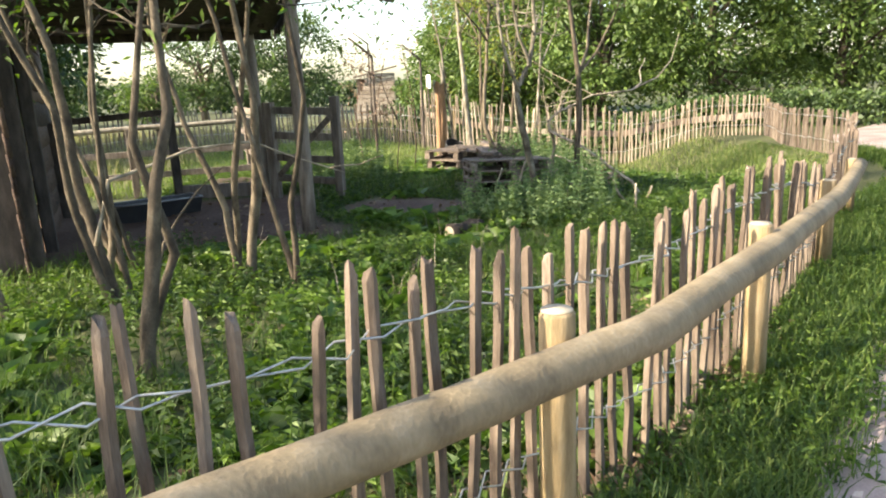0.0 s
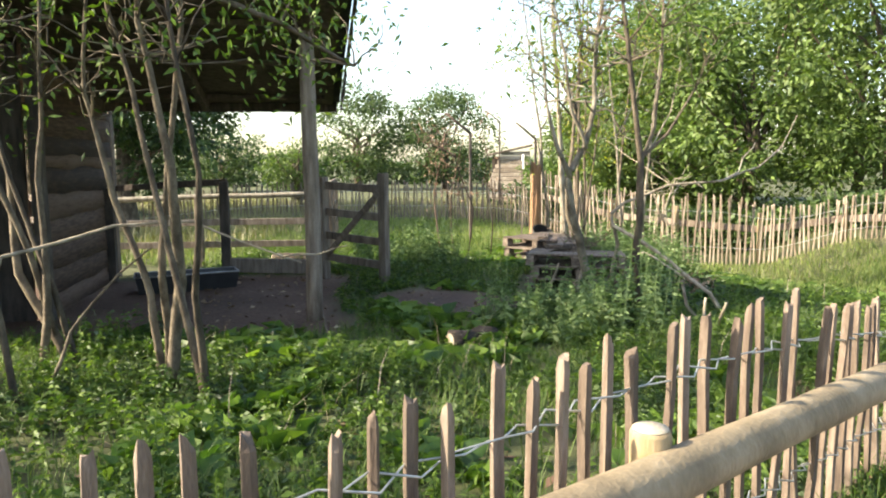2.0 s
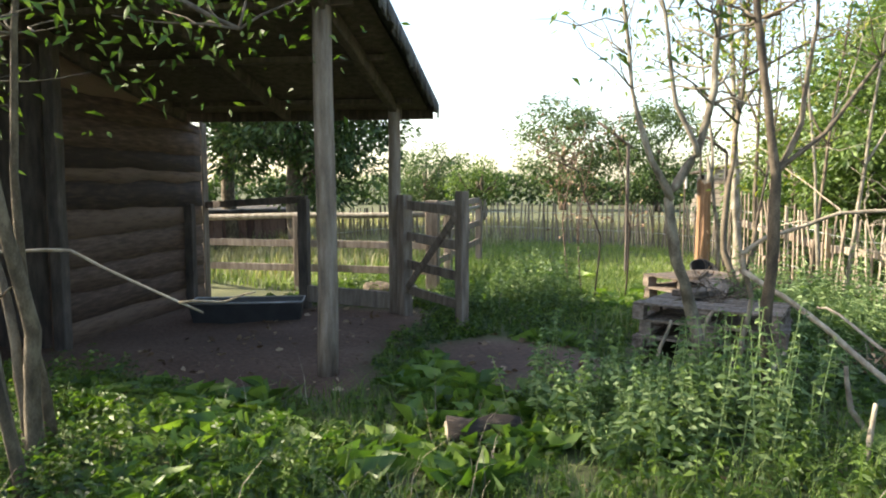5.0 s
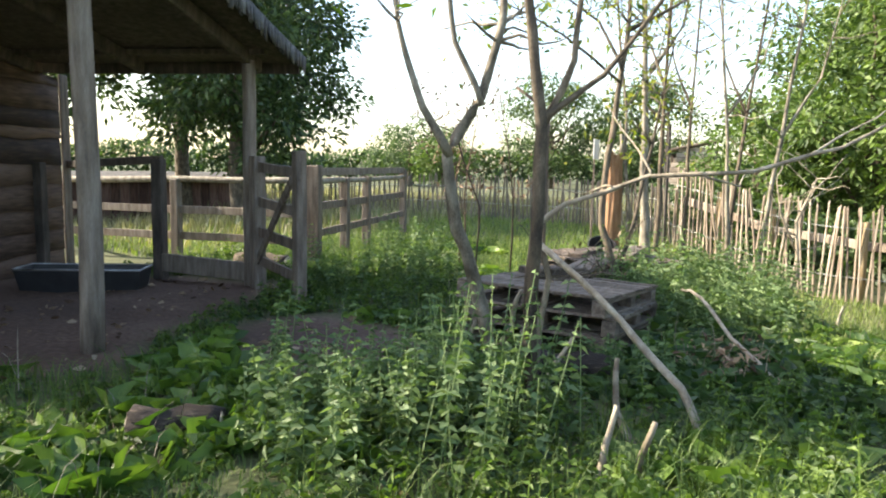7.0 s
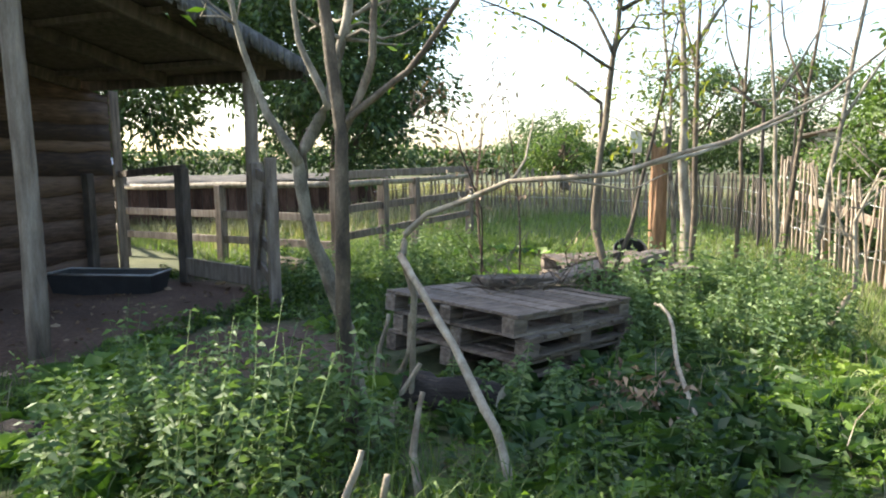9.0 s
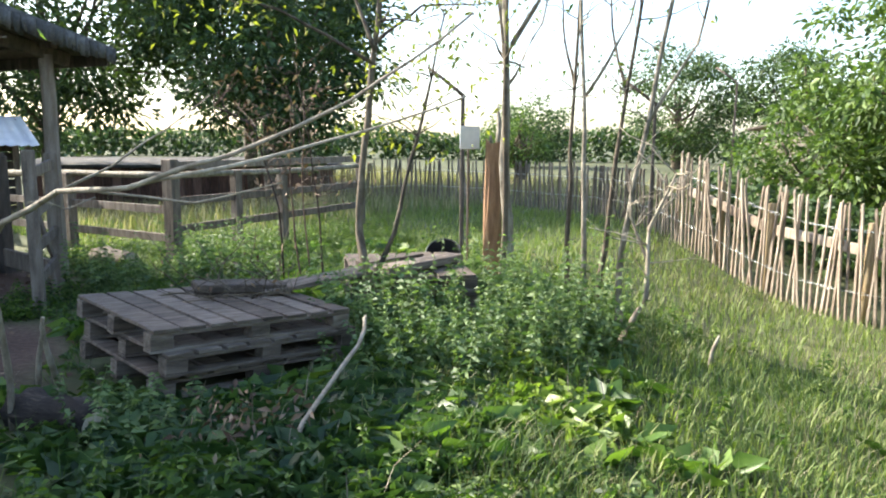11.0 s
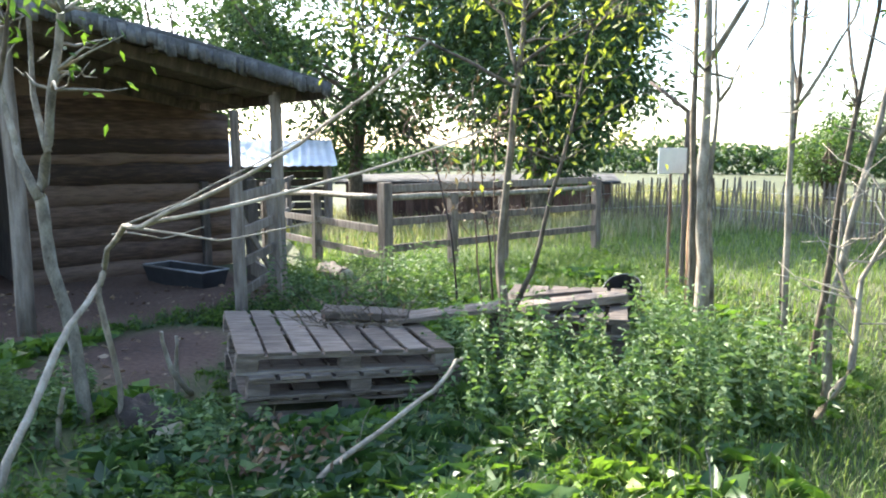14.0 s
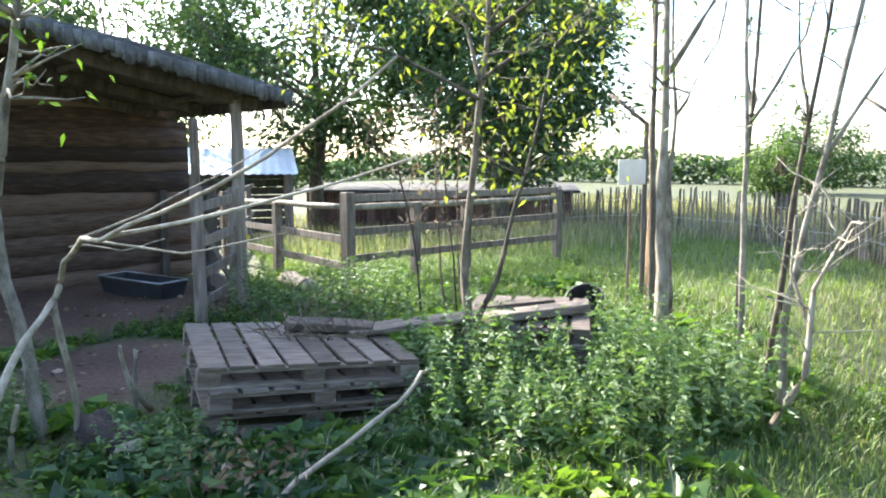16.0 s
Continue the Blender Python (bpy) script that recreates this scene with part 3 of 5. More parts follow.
    for k in range(n):
        a = A0 + (A1 - A0) * (k + 0.5) / n
        w = (A1 - A0) / n * fr.uniform(0.7, 1.3)
        L = 0.13 + 0.05 * noise.noise(Vector((a * 4, 0, 0))) + fr.uniform(0, 0.06)
        tilt = fr.uniform(-0.012, 0.02)
        o = len(V)
        z = roof_z(a) + 0.08
        for (da, dn, dz) in ((-w, 0, 0), (w, 0, 0), (w * fr.uniform(0.4, 1), tilt, -L), (-w * fr.uniform(0.3, 1), tilt, -L * fr.uniform(0.85, 1))):
            V.append(tuple(sh(a + da, N0 - 0.015 + dn - 0.012, z + dz)))
        for i in range(4):
            V.append(tuple(Vector(V[o + i]) + SN * 0.012))
        for f in ((0, 1, 2, 3), (7, 6, 5, 4), (0, 4, 5, 1), (1, 5, 6, 2), (2, 6, 7, 3), (3, 7, 4, 0)):
            Q.append(tuple(o + i for i in f))
    part("roof_fringe", sheet("roof_fringe", V, Q, M_FRINGE), None, s, "ragged grey torn edge of the roof")
    return s


build_shelter()


def post_rail_barrier():
    b = thing("timber_barrier", "dark timber post and rails closing the low end of the shelter", "barrier")
    upright("post", (-3.66, 10.72), 0, 1.36, 0.14, 0.12, M_DARKWOOD, b, SROT)
    beam("rail", (-5.35, 10.62, 1.27), (-3.62, 10.74, 1.36), 0.07, 0.09, M_DARKWOOD, b)
    beam("sill_board", (-3.7, 10.68, 0.2), (-2.5, 10.95, 0.17), 0.05, 0.2, M_GREY, b)
    g = thing("wooden_gate", "small weathered braced timber gate standing open beside the shelter post", "gate")
    p, q = Vector((-2.28, 10.92, 0)), Vector((-1.25, 10.48, 0))
    upright("hanging_post", (p.x, p.y), 0, 1.42, 0.14, 0.13, M_GREY, g, -20)
    upright("closing_stile", (q.x, q.y), 0.02, 1.47, 0.12, 0.1, M_GREY, g, -20)
    for z in (0.28, 0.58, 0.9, 1.26):
        beam("gate_bar", p + Vector((0, 0, z + 0.05)), q + Vector((0, 0, z)), 0.035, 0.1, M_GREY, g)
    beam("brace", p + Vector((0.02, -0.035, 0.3)), q + Vector((-0.05, -0.035, 1.22)), 0.03, 0.08, M_GREY, g)
    # paddock rails behind
    f = thing("paddock_fence", "grey timber paddock fence topped by a pale round pole", "fence")
    c0, c1, c2 = Vector((-6.6, 11.1, 0)), Vector((-2.83, 12.37, 0)), Vector((-4.3, 16.3, 0))
    for (a, h) in ((c0, 1.2), (c1, 1.32), (c2, 1.25), (c0.lerp(c1, 0.5), 1.1), (c1.lerp(c2, 0.5), 1.15), (c1.lerp(c2, 0.27), 1.15)):
        upright("post", (a.x, a.y), 0, h, 0.17 if h > 1.3 else 0.11, 0.13, M_GREY, f, 20)
    up = Vector((0, 0, 1))
    part("pole", tubes_mesh("pole", [tube(bent(c0 + up * 1.06, c1 + up * 1.13, 8, 0.05, 2), taper(8, 0.045, 0.04), 9, 1, 0.1), tube(bent(c1 + up * 1.12, c2 + up * 1.12, 8, 0.05, 3), taper(8, 0.042, 0.035), 9, 1, 0.1)], M_PALEBARK), None, f, "pale round pole rail")
    for z in (0.35, 0.7):
        beam("rail", c0 + up * z, c1 + up * z, 0.04, 0.1, M_GREY, f)
    for z in (0.45, 0.8, 1.24):
        beam("rail", c1 + up * z, c2 + up * z, 0.04, 0.1, M_GREY, f)
    c3 = Vector((-12.5, 12.2, 0))
    for z in (0.4, 0.75, 1.1):
        beam("rail", c3 + up * z, c0 + up * z, 0.04, 0.1, M_GREY, f)
    for t in (0.25, 0.5, 0.75):
        a = c3.lerp(c0, t)
        upright("post", (a.x, a.y), 0, 1.15, 0.11, 0.11, M_GREY, f, 10)


post_rail_barrier()


def trough():
    t = thing("feed_trough", "long dark trough with dull metal rim sunk in soil", "trough", pose(-3.72, 9.85, -0.12, 0, 0, 38))
    bm = bmesh.new()
    L, W, H, w2 = 1.25, 0.42, 0.34, 0.3
    outer = [(-L / 2, -W / 2, H), (L / 2, -W / 2, H), (L / 2, W / 2, H), (-L / 2, W / 2, H)]
    low = [(-L / 2 + 0.05, -w2 / 2, 0.06), (L / 2 - 0.05, -w2 / 2, 0.06), (L / 2 - 0.05, w2 / 2, 0.06), (-L / 2 + 0.05, w2 / 2, 0.06)]
    k = 0.012
    inner = [(x * (1 - 2 * k), y * (1 - 6 * k), z) for x, y, z in outer]
    ilow = [(x * (1 - 2 * k), y * (1 - 6 * k), z + 0.015) for x, y, z in low]
    R = [[bm.verts.new(p) for p in ring] for ring in (low, outer, inner, ilow)]
    for a, b in zip(R, R[1:]):
        for i in range(4):
            j = (i + 1) % 4
            bm.faces.new((a[i], a[j], b[j], b[i]))
    bm.faces.new(R[0][::-1])
    bm.faces.new(R[3])
    part("basin", bm, M_BLACK, t)
    rim = [(-L / 2, -W / 2, H), (L / 2, -W / 2, H), (L / 2, W / 2, H), (-L / 2, W / 2, H), (-L / 2, -W / 2, H)]
    part("rim", tubes_mesh("rim", [tube(rim, [0.014] * 5, 6)], M_TROUGH), None, t, "dull metal rim")
    for x in (-0.45, 0.45):
        part("foot", box(0.06, 0.34, 0.07), M_DARKWOOD, t, m=pose(x, 0, 0))


trough()


# ---- pallets ----
def pallet(x, y, z, rz, L=1.1, W=1.4, label="grey weathered wooden pallet", boards=7, tilt=(0, 0), miss=()):
    """Deck boards run across its length W and lie side by side along L."""
    p = thing("wooden_pallet", label, "pallet", pose(x, y, z, tilt[0], tilt[1], rz), "stack of pallets")
    r = random.Random(int(x * 100 + z * 1000))
    step = L / boards
    for k in range(boards):
        if k in miss:
            continue
        bm = box(step * r.uniform(0.74, 0.95), W * r.uniform(0.985, 1.0), 0.022, 0.003, 0.005, 5)
        part("deck_board", bm, M_PALLET, p, m=pose(-L / 2 + step * (k + 0.5), r.uniform(-0.01, 0.01), 0.122 + r.uniform(0, 0.004), 0, 0, r.uniform(-0.6, 0.6)))
    for yy in (-W / 2 + 0.06, 0, W / 2 - 0.06):
        part("stringer_board", box(L, 0.1, 0.02, 0.003, 0.003, 4), M_PALLET, p, m=pose(0, yy, 0.1))
        for xx in (-L / 2 + 0.07, 0, L / 2 - 0.07):
            part("block", box(0.14, 0.1, 0.078, 0.004), M_PALLET, p, m=pose(xx, yy, 0.021))
        part("bottom_board", box(L, 0.1, 0.02, 0.003, 0.003, 4), M_PALLET, p, m=pose(0, yy, 0.0))
    return p


PX, PY, PR = 1.15, 11.04, 93
for k in range(3):
    pallet(PX + 0.03 * (k % 2), PY + 0.04 * (k % 2), 0.0 + 0.147 * k, PR + 2 * (k % 2), 1.46, 1.2, boards=8, tilt=(1.2, 4.2), label=("grey weathered wooden pallet at the top of a stack", "dark damp wooden pallet lying in a stack")[k < 2])
pallet(0.75, 13.1, -0.02, 62, 1.0, 1.2, "weathered pallet among nettles behind the stack", 6)
pallet(0.75, 13.1, 0.126, 60, 1.1, 1.3, "weathered pallet in the middle of a low stack", 6)
pallet(0.72, 13.15, 0.272, 58, 1.1, 1.3, "sunlit pallet with a plank across it", 6)


def plank(name, p0, p1, w, t, label, mat=M_PALLET):
    ob = thing(name, label, "plank")
    beam("board", p0, p1, w, t, mat, ob, "", 0.006)


plank("loose_plank", (0.86, 11.02, 0.505), (1.0, 11.66, 0.45), 0.24, 0.06, "short thick grey plank lying on the pallet stack")
plank("plank_bridge", (1.02, 11.45, 0.44), (0.9, 12.75, 0.46), 0.26, 0.035, "grey plank bridging the two stacks of pallets")
plank("loose_plank", (1.12, 12.55, 0.475), (0.98, 13.55, 0.475), 0.2, 0.07, "sunlit thick plank lying across the low pallets")
plank("loose_plank", (0.55, 12.75, 0.44), (0.5, 13.5, 0.44), 0.16, 0.04, "pale plank on the low pallets")


# ---- logs and posts ----
def log(x, y, z, rz, L, r, label, mat=M_BARK):
    t = thing("log", label, "log", pose(x, y, z, 0, 0, rz))
    part("bark", tubes_mesh("bark", [tube(bent((-L / 2, 0, 0), (L / 2, 0, 0), 6, 0.06, int(x * 10)), taper(6, r, r * 0.85), 16, 2, 0.45)], mat), None, t)
    for s in (-1, 1):
        part("sawn_end", tubes_mesh("sawn_end", [tube([(s * L / 2, 0, 0), (s * (L / 2 + 0.006), 0, 0)], [r * 0.83, r * 0.8], 12)], M_CUT), None, t, "cracked sawn end")


log(1.75, 9.85, 0.08, 25, 0.55, 0.12, "short rotten flaking log lying in the weeds", M_ROT)
log(-3.1, 11.75, 0.12, 15, 0.7, 0.13, "short cut log lying on the grass behind the rail")
log(0.45, 7.85, 0.04, 40, 0.45, 0.09, "dark rotting log among dock leaves", M_ROT)


def split_post():
    t = thing("split_post", "broken orange-brown split log post with a white board on it", "post", pose(0.19, 14.9, gz(0.19, 14.9)))
    bm = bmesh.new()
    r = random.Random(3)
    rings = []
    for i, z in enumerate((-0.1, 0.4, 0.9, 1.3, 1.6)):
        rings.append([bm.verts.new((math.cos(a) * 0.11 * (1 - 0.05 * i) * r.uniform(0.85, 1.1), math.sin(a) * 0.11 * r.uniform(0.85, 1.1), z + (r.uniform(-0.15, 0.2) if i == 4 else 0))) for a in [k * math.pi / 5 for k in range(10)]])
    for a, b in zip(rings, rings[1:]):
        for i in range(10):
            bm.faces.new((a[i], a[(i + 1) % 10], b[(i + 1) % 10], b[i]))
    bm.faces.new(rings[-1])
    part("trunk", bm, M_ORANGE, t)
    part("splinter", tubes_mesh("splinter", [tube([(0.05, 0, 1.3), (0.07, 0.02, 1.75), (0.02, 0.03, 2.05)], [0.05, 0.035, 0.01], 6, 1, 0.3), tube([(-0.06, 0.03, 1.3), (-0.1, 0.05, 1.7)], [0.05, 0.015], 6, 1, 0.3)], M_PALEBARK), None, t, "splintered pale top")
    b = thing("notice_board", "small blank white board fixed beside the split post", "sign", pose(-0.02, 14.72, gz(0, 14.7) + 1.52, 0, 0, 102))
    part("panel", box(0.4, 0.015, 0.26, 0.003), M_WHITE, b)
    part("batten", box(0.03, 0.02, 1.5, 0.003), M_GREY, b, m=pose(0, 0.02, -1.35))


split_post()


def fence_pole(x, y, h, rz, label):
    t = thing("cranked_fence_post", label, "post", pose(x, y, gz(x, y), 0, 0, rz))
    part("shaft", box(0.05, 0.05, h, 0.008), M_DARKWOOD, t)
    part("arm", tubes_mesh("arm", [tube([(0, 0, h - 0.02), (-0.28, 0, h + 0.2), (-0.5, 0, h + 0.36)], [0.03, 0.026, 0.022], 6)], M_PALE), None, t, "slanting arm at the top")


fence_pole(-1.2, 15.75, 2.2, 30, "dark cranked steel fence post with slanting arm")
fence_pole(-0.3, 19.1, 2.33, 30, "dark cranked steel fence post near the back paling")
fence_pole(-2.3, 26.0, 3.0, 20, "cranked fence post beyond the back fence")


def black_bucket():
    t = thing("black_tub", "black rubber feed tub tipped beside the split post", "tub", pose(0.35, 14.0, gz(0.4, 14.0) + 0.3, 40, 0, 40) @ Matrix.Scale(0.7, 4))
    vs, fs, ts = tube([(0, 0, 0), (0, 0, 0.3)], [0.2, 0.26], 16)
    part("wall", sheet("wall", [tuple(v) for v in vs[:32]], fs, M_BLACK, True), None, t)
    part("base", tubes_mesh("base", [tube([(0, 0, 0), (0, 0, 0.015)], [0.2, 0.2], 16)], M_BLACK), None, t)
    part("rim", tubes_mesh("rim", [tube([(0.26 * math.cos(a), 0.26 * math.sin(a), 0.3) for a in [k * math.pi / 8 for k in range(17)]], [0.014] * 17, 6)], M_BLACK), None, t)
    s = thing("wooden_stump", "low wooden stump under the tub", "stump", pose(0.35, 14.03, gz(0.4, 14.0)))
    part("trunk", tubes_mesh("trunk", [tube([(0, 0, -0.05), (0, 0, 0.36)], [0.16, 0.15], 12, 1, 0.1)], M_BARK), None, s)


black_bucket()


def far_shed():
    t = thing("animal_shed", "low open timber shed with pale corrugated metal roof", "shed", pose(-14.8, 12.1, gz(-14.8, 12.1), 0, 0, 84) @ Matrix.Scale(1.38, 4))
    W, D = 1.9, 1.8
    n = 40
    V, Q = [], []
    for lvl in (0, 0.006):
        for i in range(n + 1):
            x = -W / 2 - 0.15 + (W + 0.3) * i / n
            for yy, zz in ((-D / 2 - 0.2, 1.42), (D / 2 + 0.2, 1.95)):
                V.append((x, yy, zz + 0.014 * math.sin(i * math.pi / 1.5) + lvl))
    o = 2 * (n + 1)
    for i in range(n):
        Q.append((i * 2, i * 2 + 1, i * 2 + 3, i * 2 + 2))
        Q.append((o + i * 2, o + i * 2 + 2, o + i * 2 + 3, o + i * 2 + 1))
    part("roof", sheet("roof", V, Q, M_METAL), None, t, "pale corrugated metal sheets")
    for x in (-W / 2, W / 2):
        for yy, h in ((-D / 2, 1.4), (D / 2, 1.9)):
            part("post", box(0.1, 0.1, h, 0.008), M_GREY, t, m=pose(x, yy, 0))
    for k in range(9):
        part("board", box(W, 0.025, 0.15, 0.004), M_DARKWOOD, t, m=pose(0, D / 2 + 0.06, 0.1 + k * 0.17))
    for k in range(6):
        part("side_board", box(0.025, D, 0.12, 0.004), M_DARKWOOD, t, m=pose(-W / 2 - 0.06, 0, 0.1 + k * 0.2))
    c = thing("plastic_crate", "yellow plastic box standing in the far shed", "crate", pose(-12.6, 11.9, gz(-12.6, 11.9), 0, 0, 10))
    bm = box(0.34, 0.3, 0.5, 0.02)
    part("body", bm, M_YELLOWBOX, c)
    part("lid", box(0.36, 0.32, 0.03, 0.008), M_YELLOWBOX, c, m=pose(0, 0, 0.505))
    b = thing("low_barn", "long low reddish-brown boarded barn with dark roof", "barn", pose(-16.7, 18.7, gz(-16.7, 18.7), 0, 0, 64))
    for k in range(34):
        part("board", box(0.25, 0.03, 1.25 + 0.03 * math.sin(k * 2.3), 0.004), M_REDBOARD, b, m=pose(-4.4 + 0.266 * k, 0, 0))
    part("back_wall", box(9.0, 0.06, 1.2, 0.004), M_DARKWOOD, b, m=pose(0, 1.6, 0))
    for k in (-1, 1):
        part("side_wall", box(0.06, 1.56, 1.2, 0.004), M_REDBOARD, b, m=pose(k * 4.5, 0.8, 0))
    part("roof", box(9.6, 2.4, 0.1, 0.02, 0.02, 8), M_THATCH, b, m=pose(0, 0.8, 1.3, 4, 0, 0))
    h = thing("wooden_hut", "small pale slatted wooden hut behind the back fence", "hut", pose(-2.5, 29.4, -0.7, 0, 0, 8) @ Matrix.Scale(1.02, 4))
    for k in range(17):
        z = 0.05 + k * 0.155
        cut = max(0, (z - 1.5) * 0.45)
        part("slat", box(1.5 - cut, 0.05, 0.14, 0.01, 0.004), M_ROOFTILE, h, m=pose(cut / 2, -0.5, z))
        part("side_slat", box(0.05, 1.0, 0.14, 0.01, 0.004), M_ROOFTILE, h, m=pose(0.76, 0.02, z))
    part("back_wall", box(1.4, 0.04, 2.5, 0.01), M_DARKWOOD, h, m=pose(0.05, 0.5, 0))
    part("roof", box(1.7, 1.3, 0.06, 0.01), M_GREY, h, m=pose(0.05, 0, 2.7, 0, -12, 0))


far_shed()


# ---- trees ----
def crown_points(n, centre, radii, clumps, seed, hollow=0.35):
    """Leaf places gathered in uneven clumps through a crown."""
    r = np.random.default_rng(seed)
    cd = r.normal(size=(clumps, 3))
    cd /= np.linalg.norm(cd, axis=1, keepdims=True)
    cr = r.uniform(hollow, 1.0, (clumps, 1)) ** 0.6
    cc = np.array(centre) + cd * cr * np.array(radii)
    size = r.uniform(0.16, 0.34, clumps) * np.mean(radii)
    which = r.integers(0, clumps, n)
    off = r.normal(size=(n, 3))
    off /= np.linalg.norm(off, axis=1, keepdims=True)
    off *= (r.uniform(0, 1, (n, 1)) ** 0.5) * size[which][:, None] * np.array([1, 1, 0.7])
    pts = cc[which] + off
    dirs = off + r.normal(size=(n, 3)) * 0.25 * np.mean(size)
    return pts, dirs, cc


def big_tree(x, y, h, crown_r, crown_h, leaves, leaf, mat, label, seed, base=0.25, trunk_r=0.28, clumps=110):
    t = thing("tree", label, "tree", pose(x, y, gz(x, y)))
    top = h - crown_h * 0.45
    r = random.Random(seed)
    limbs = [tube(bent((0, 0, -0.1), (0, 0, top), 8, 0.35, seed), taper(8, trunk_r, trunk_r * 0.25), 10, seed, 0.15)]
    pts, dirs, cc = crown_points(leaves, (0, 0, h - crown_h * 0.5), (crown_r, crown_r, crown_h * 0.5), clumps, seed)
    for k in range(14):
        c = cc[k % len(cc)]
        z0 = r.uniform(base, 0.8) * top
        limbs.append(tube(bent((0, 0, z0), tuple(c), 5, 0.3, seed + k), taper(5, trunk_r * 0.3, 0.02), 6, k, 0.1))
    part("trunk", tubes_mesh("trunk", limbs, M_BARK), None, t)
    part("crown", leaves_mesh("crown", [leaf_cloud(pts, dirs, leaf)], mat), None, t)
    return t


big_tree(-11.2, 18.5, 7.6, 3.0, 6.2, 24000, 0.17, M_DARKLEAF, "large dark spreading oak beyond the paddock", 11, clumps=120)
big_tree(-17.5, 14.8, 10.5, 4.4, 8.5, 24000, 0.21, M_DARKLEAF, "tall dark green tree behind the far shed", 12, clumps=120)
big_tree(-16.0, 20.5, 10.0, 4.0, 8.0, 18000, 0.22, M_DARKLEAF, "tall leafy tree behind the paddock", 13)
big_tree(-22.0, 9.0, 10.0, 4.5, 8.0, 14000, 0.24, M_DARKLEAF, "dark tree standing behind the shelter", 19)
# the tree at (-6, 1) stays out of view, added only for its shadow
big_tree(-6.0, 1.0, 5.6, 2.6, 4.6, 6000, 0.12, M_WOODLEAF, "unseen leafy tree added to shade the start of the fence", 21, 0.3, 0.12, 70)
big_tree(-14.4, 44.9, 7.0, 2.9, 6.6, 8000, 0.22, M_DARKLEAF, "distant round dark tree beyond the fields", 15)
big_tree(-21.8, 41.0, 3.9, 2.8, 3.7, 6000, 0.2, M_DARKLEAF, "distant low broad dark tree", 16)
big_tree(-9.0, 46.0, 6.4, 3.3, 6.2, 9000, 0.22, M_DARKLEAF, "distant broad green tree", 17)
big_tree(-10.6, 27.5, 2.5, 1.2, 1.9, 3500, 0.13, M_WOODLEAF, "small airy green tree behind the back fence", 18)
big_tree(0.5, 24.3, 3.6, 1.7, 3.4, 9000, 0.13, M_WOODLEAF, "low bushy sunlit tree at the wood's edge", 29, 0.1, 0.1, 80)
k = 0
for (x, y, h, cr) in ((2.9, 24.8, 6.8, 2.8), (5.2, 23.6, 8.2, 3.2), (8.6, 23.2, 9.0, 3.4), (12.2, 22.6, 9.0, 3.6), (15.5, 19.5, 8.5, 3.6), (4.0, 29, 9.5, 3.6), (9.5, 29, 10.5, 4.2), (15, 27, 10.5, 4.2), (17.5, 14.5, 8.0, 3.5), (20, 22, 11, 4.5), (2.2, 31.5, 7.0, 3.0)):
    big_tree(x, y, h, cr, h * 0.96, 19000, 0.17, M_WOODLEAF, "bushy green woodland tree at the wood's edge", 30 + k, 0.1, 0.2, 130)
    k += 1


def slender_tree(name, base, stems, mat, label, leaves=0, leaf=0.07, leaf_mat=None, seed=0, twigs=True, bare_to=0.45, tuft=0.13):
    """A thin tree: each stem is a list of places with its radii; twigs carry the leaves."""
    t = thing(name, label, "tree", Matrix.Translation(base))
    b = Vector(base)
    r = random.Random(seed)
    ends, sticks = [], []
    for k, (pts, r0, r1) in enumerate(stems):
        P = [Vector(p) - b for p in pts]
        fine = []
        for i in range(len(P) - 1):
            for j in range(4):
                u = j / 4
                fine.append(P[i].lerp(P[i + 1], u) + Vector(noise.noise_vector(P[i].lerp(P[i + 1], u) * 1.7 + Vector((seed, k, 0)))) * 0.035 * (1 if i or j else 0))
        fine.append(P[-1])
        n = len(fine) - 1
        part("stem", tubes_mesh("stem", [tube(fine, taper(n, r0, r1), 10, seed + k, 0.32)], mat), None, t)
        for q in range(int(n * 1.3) if twigs else 0):
            i = r.randint(int(n * bare_to), n)
            a = fine[i]
            d = Vector((r.uniform(-1, 1), r.uniform(-1, 1), r.uniform(0.0, 0.9))).normalized()
            L = r.uniform(0.25, 0.75)
            line = bent(a, a + d * L, 4, 0.12, seed + q)
            sticks.append(tube(line, taper(4, max(0.004, r1 * 0.8), 0.0025), 5))
            ends += [line[2], line[3], line[4]]
    if sticks:
        tagged(part("twig_spray", tubes_mesh("twig_spray", sticks, mat), None, t), kind="stuff")
    if leaves and ends:
        c = np.array([tuple(e) for e in ends])
        w = rng.integers(0, len(c), leaves)
        off = rng.normal(size=(leaves, 3)) * tuft
        part("foliage", leaves_mesh("foliage", [leaf_cloud(c[w] + off, rng.normal(size=(leaves, 3)) + [0, 0, -0.2], leaf, width=0.38)], leaf_mat or M_LEAF), None, t)
    return t


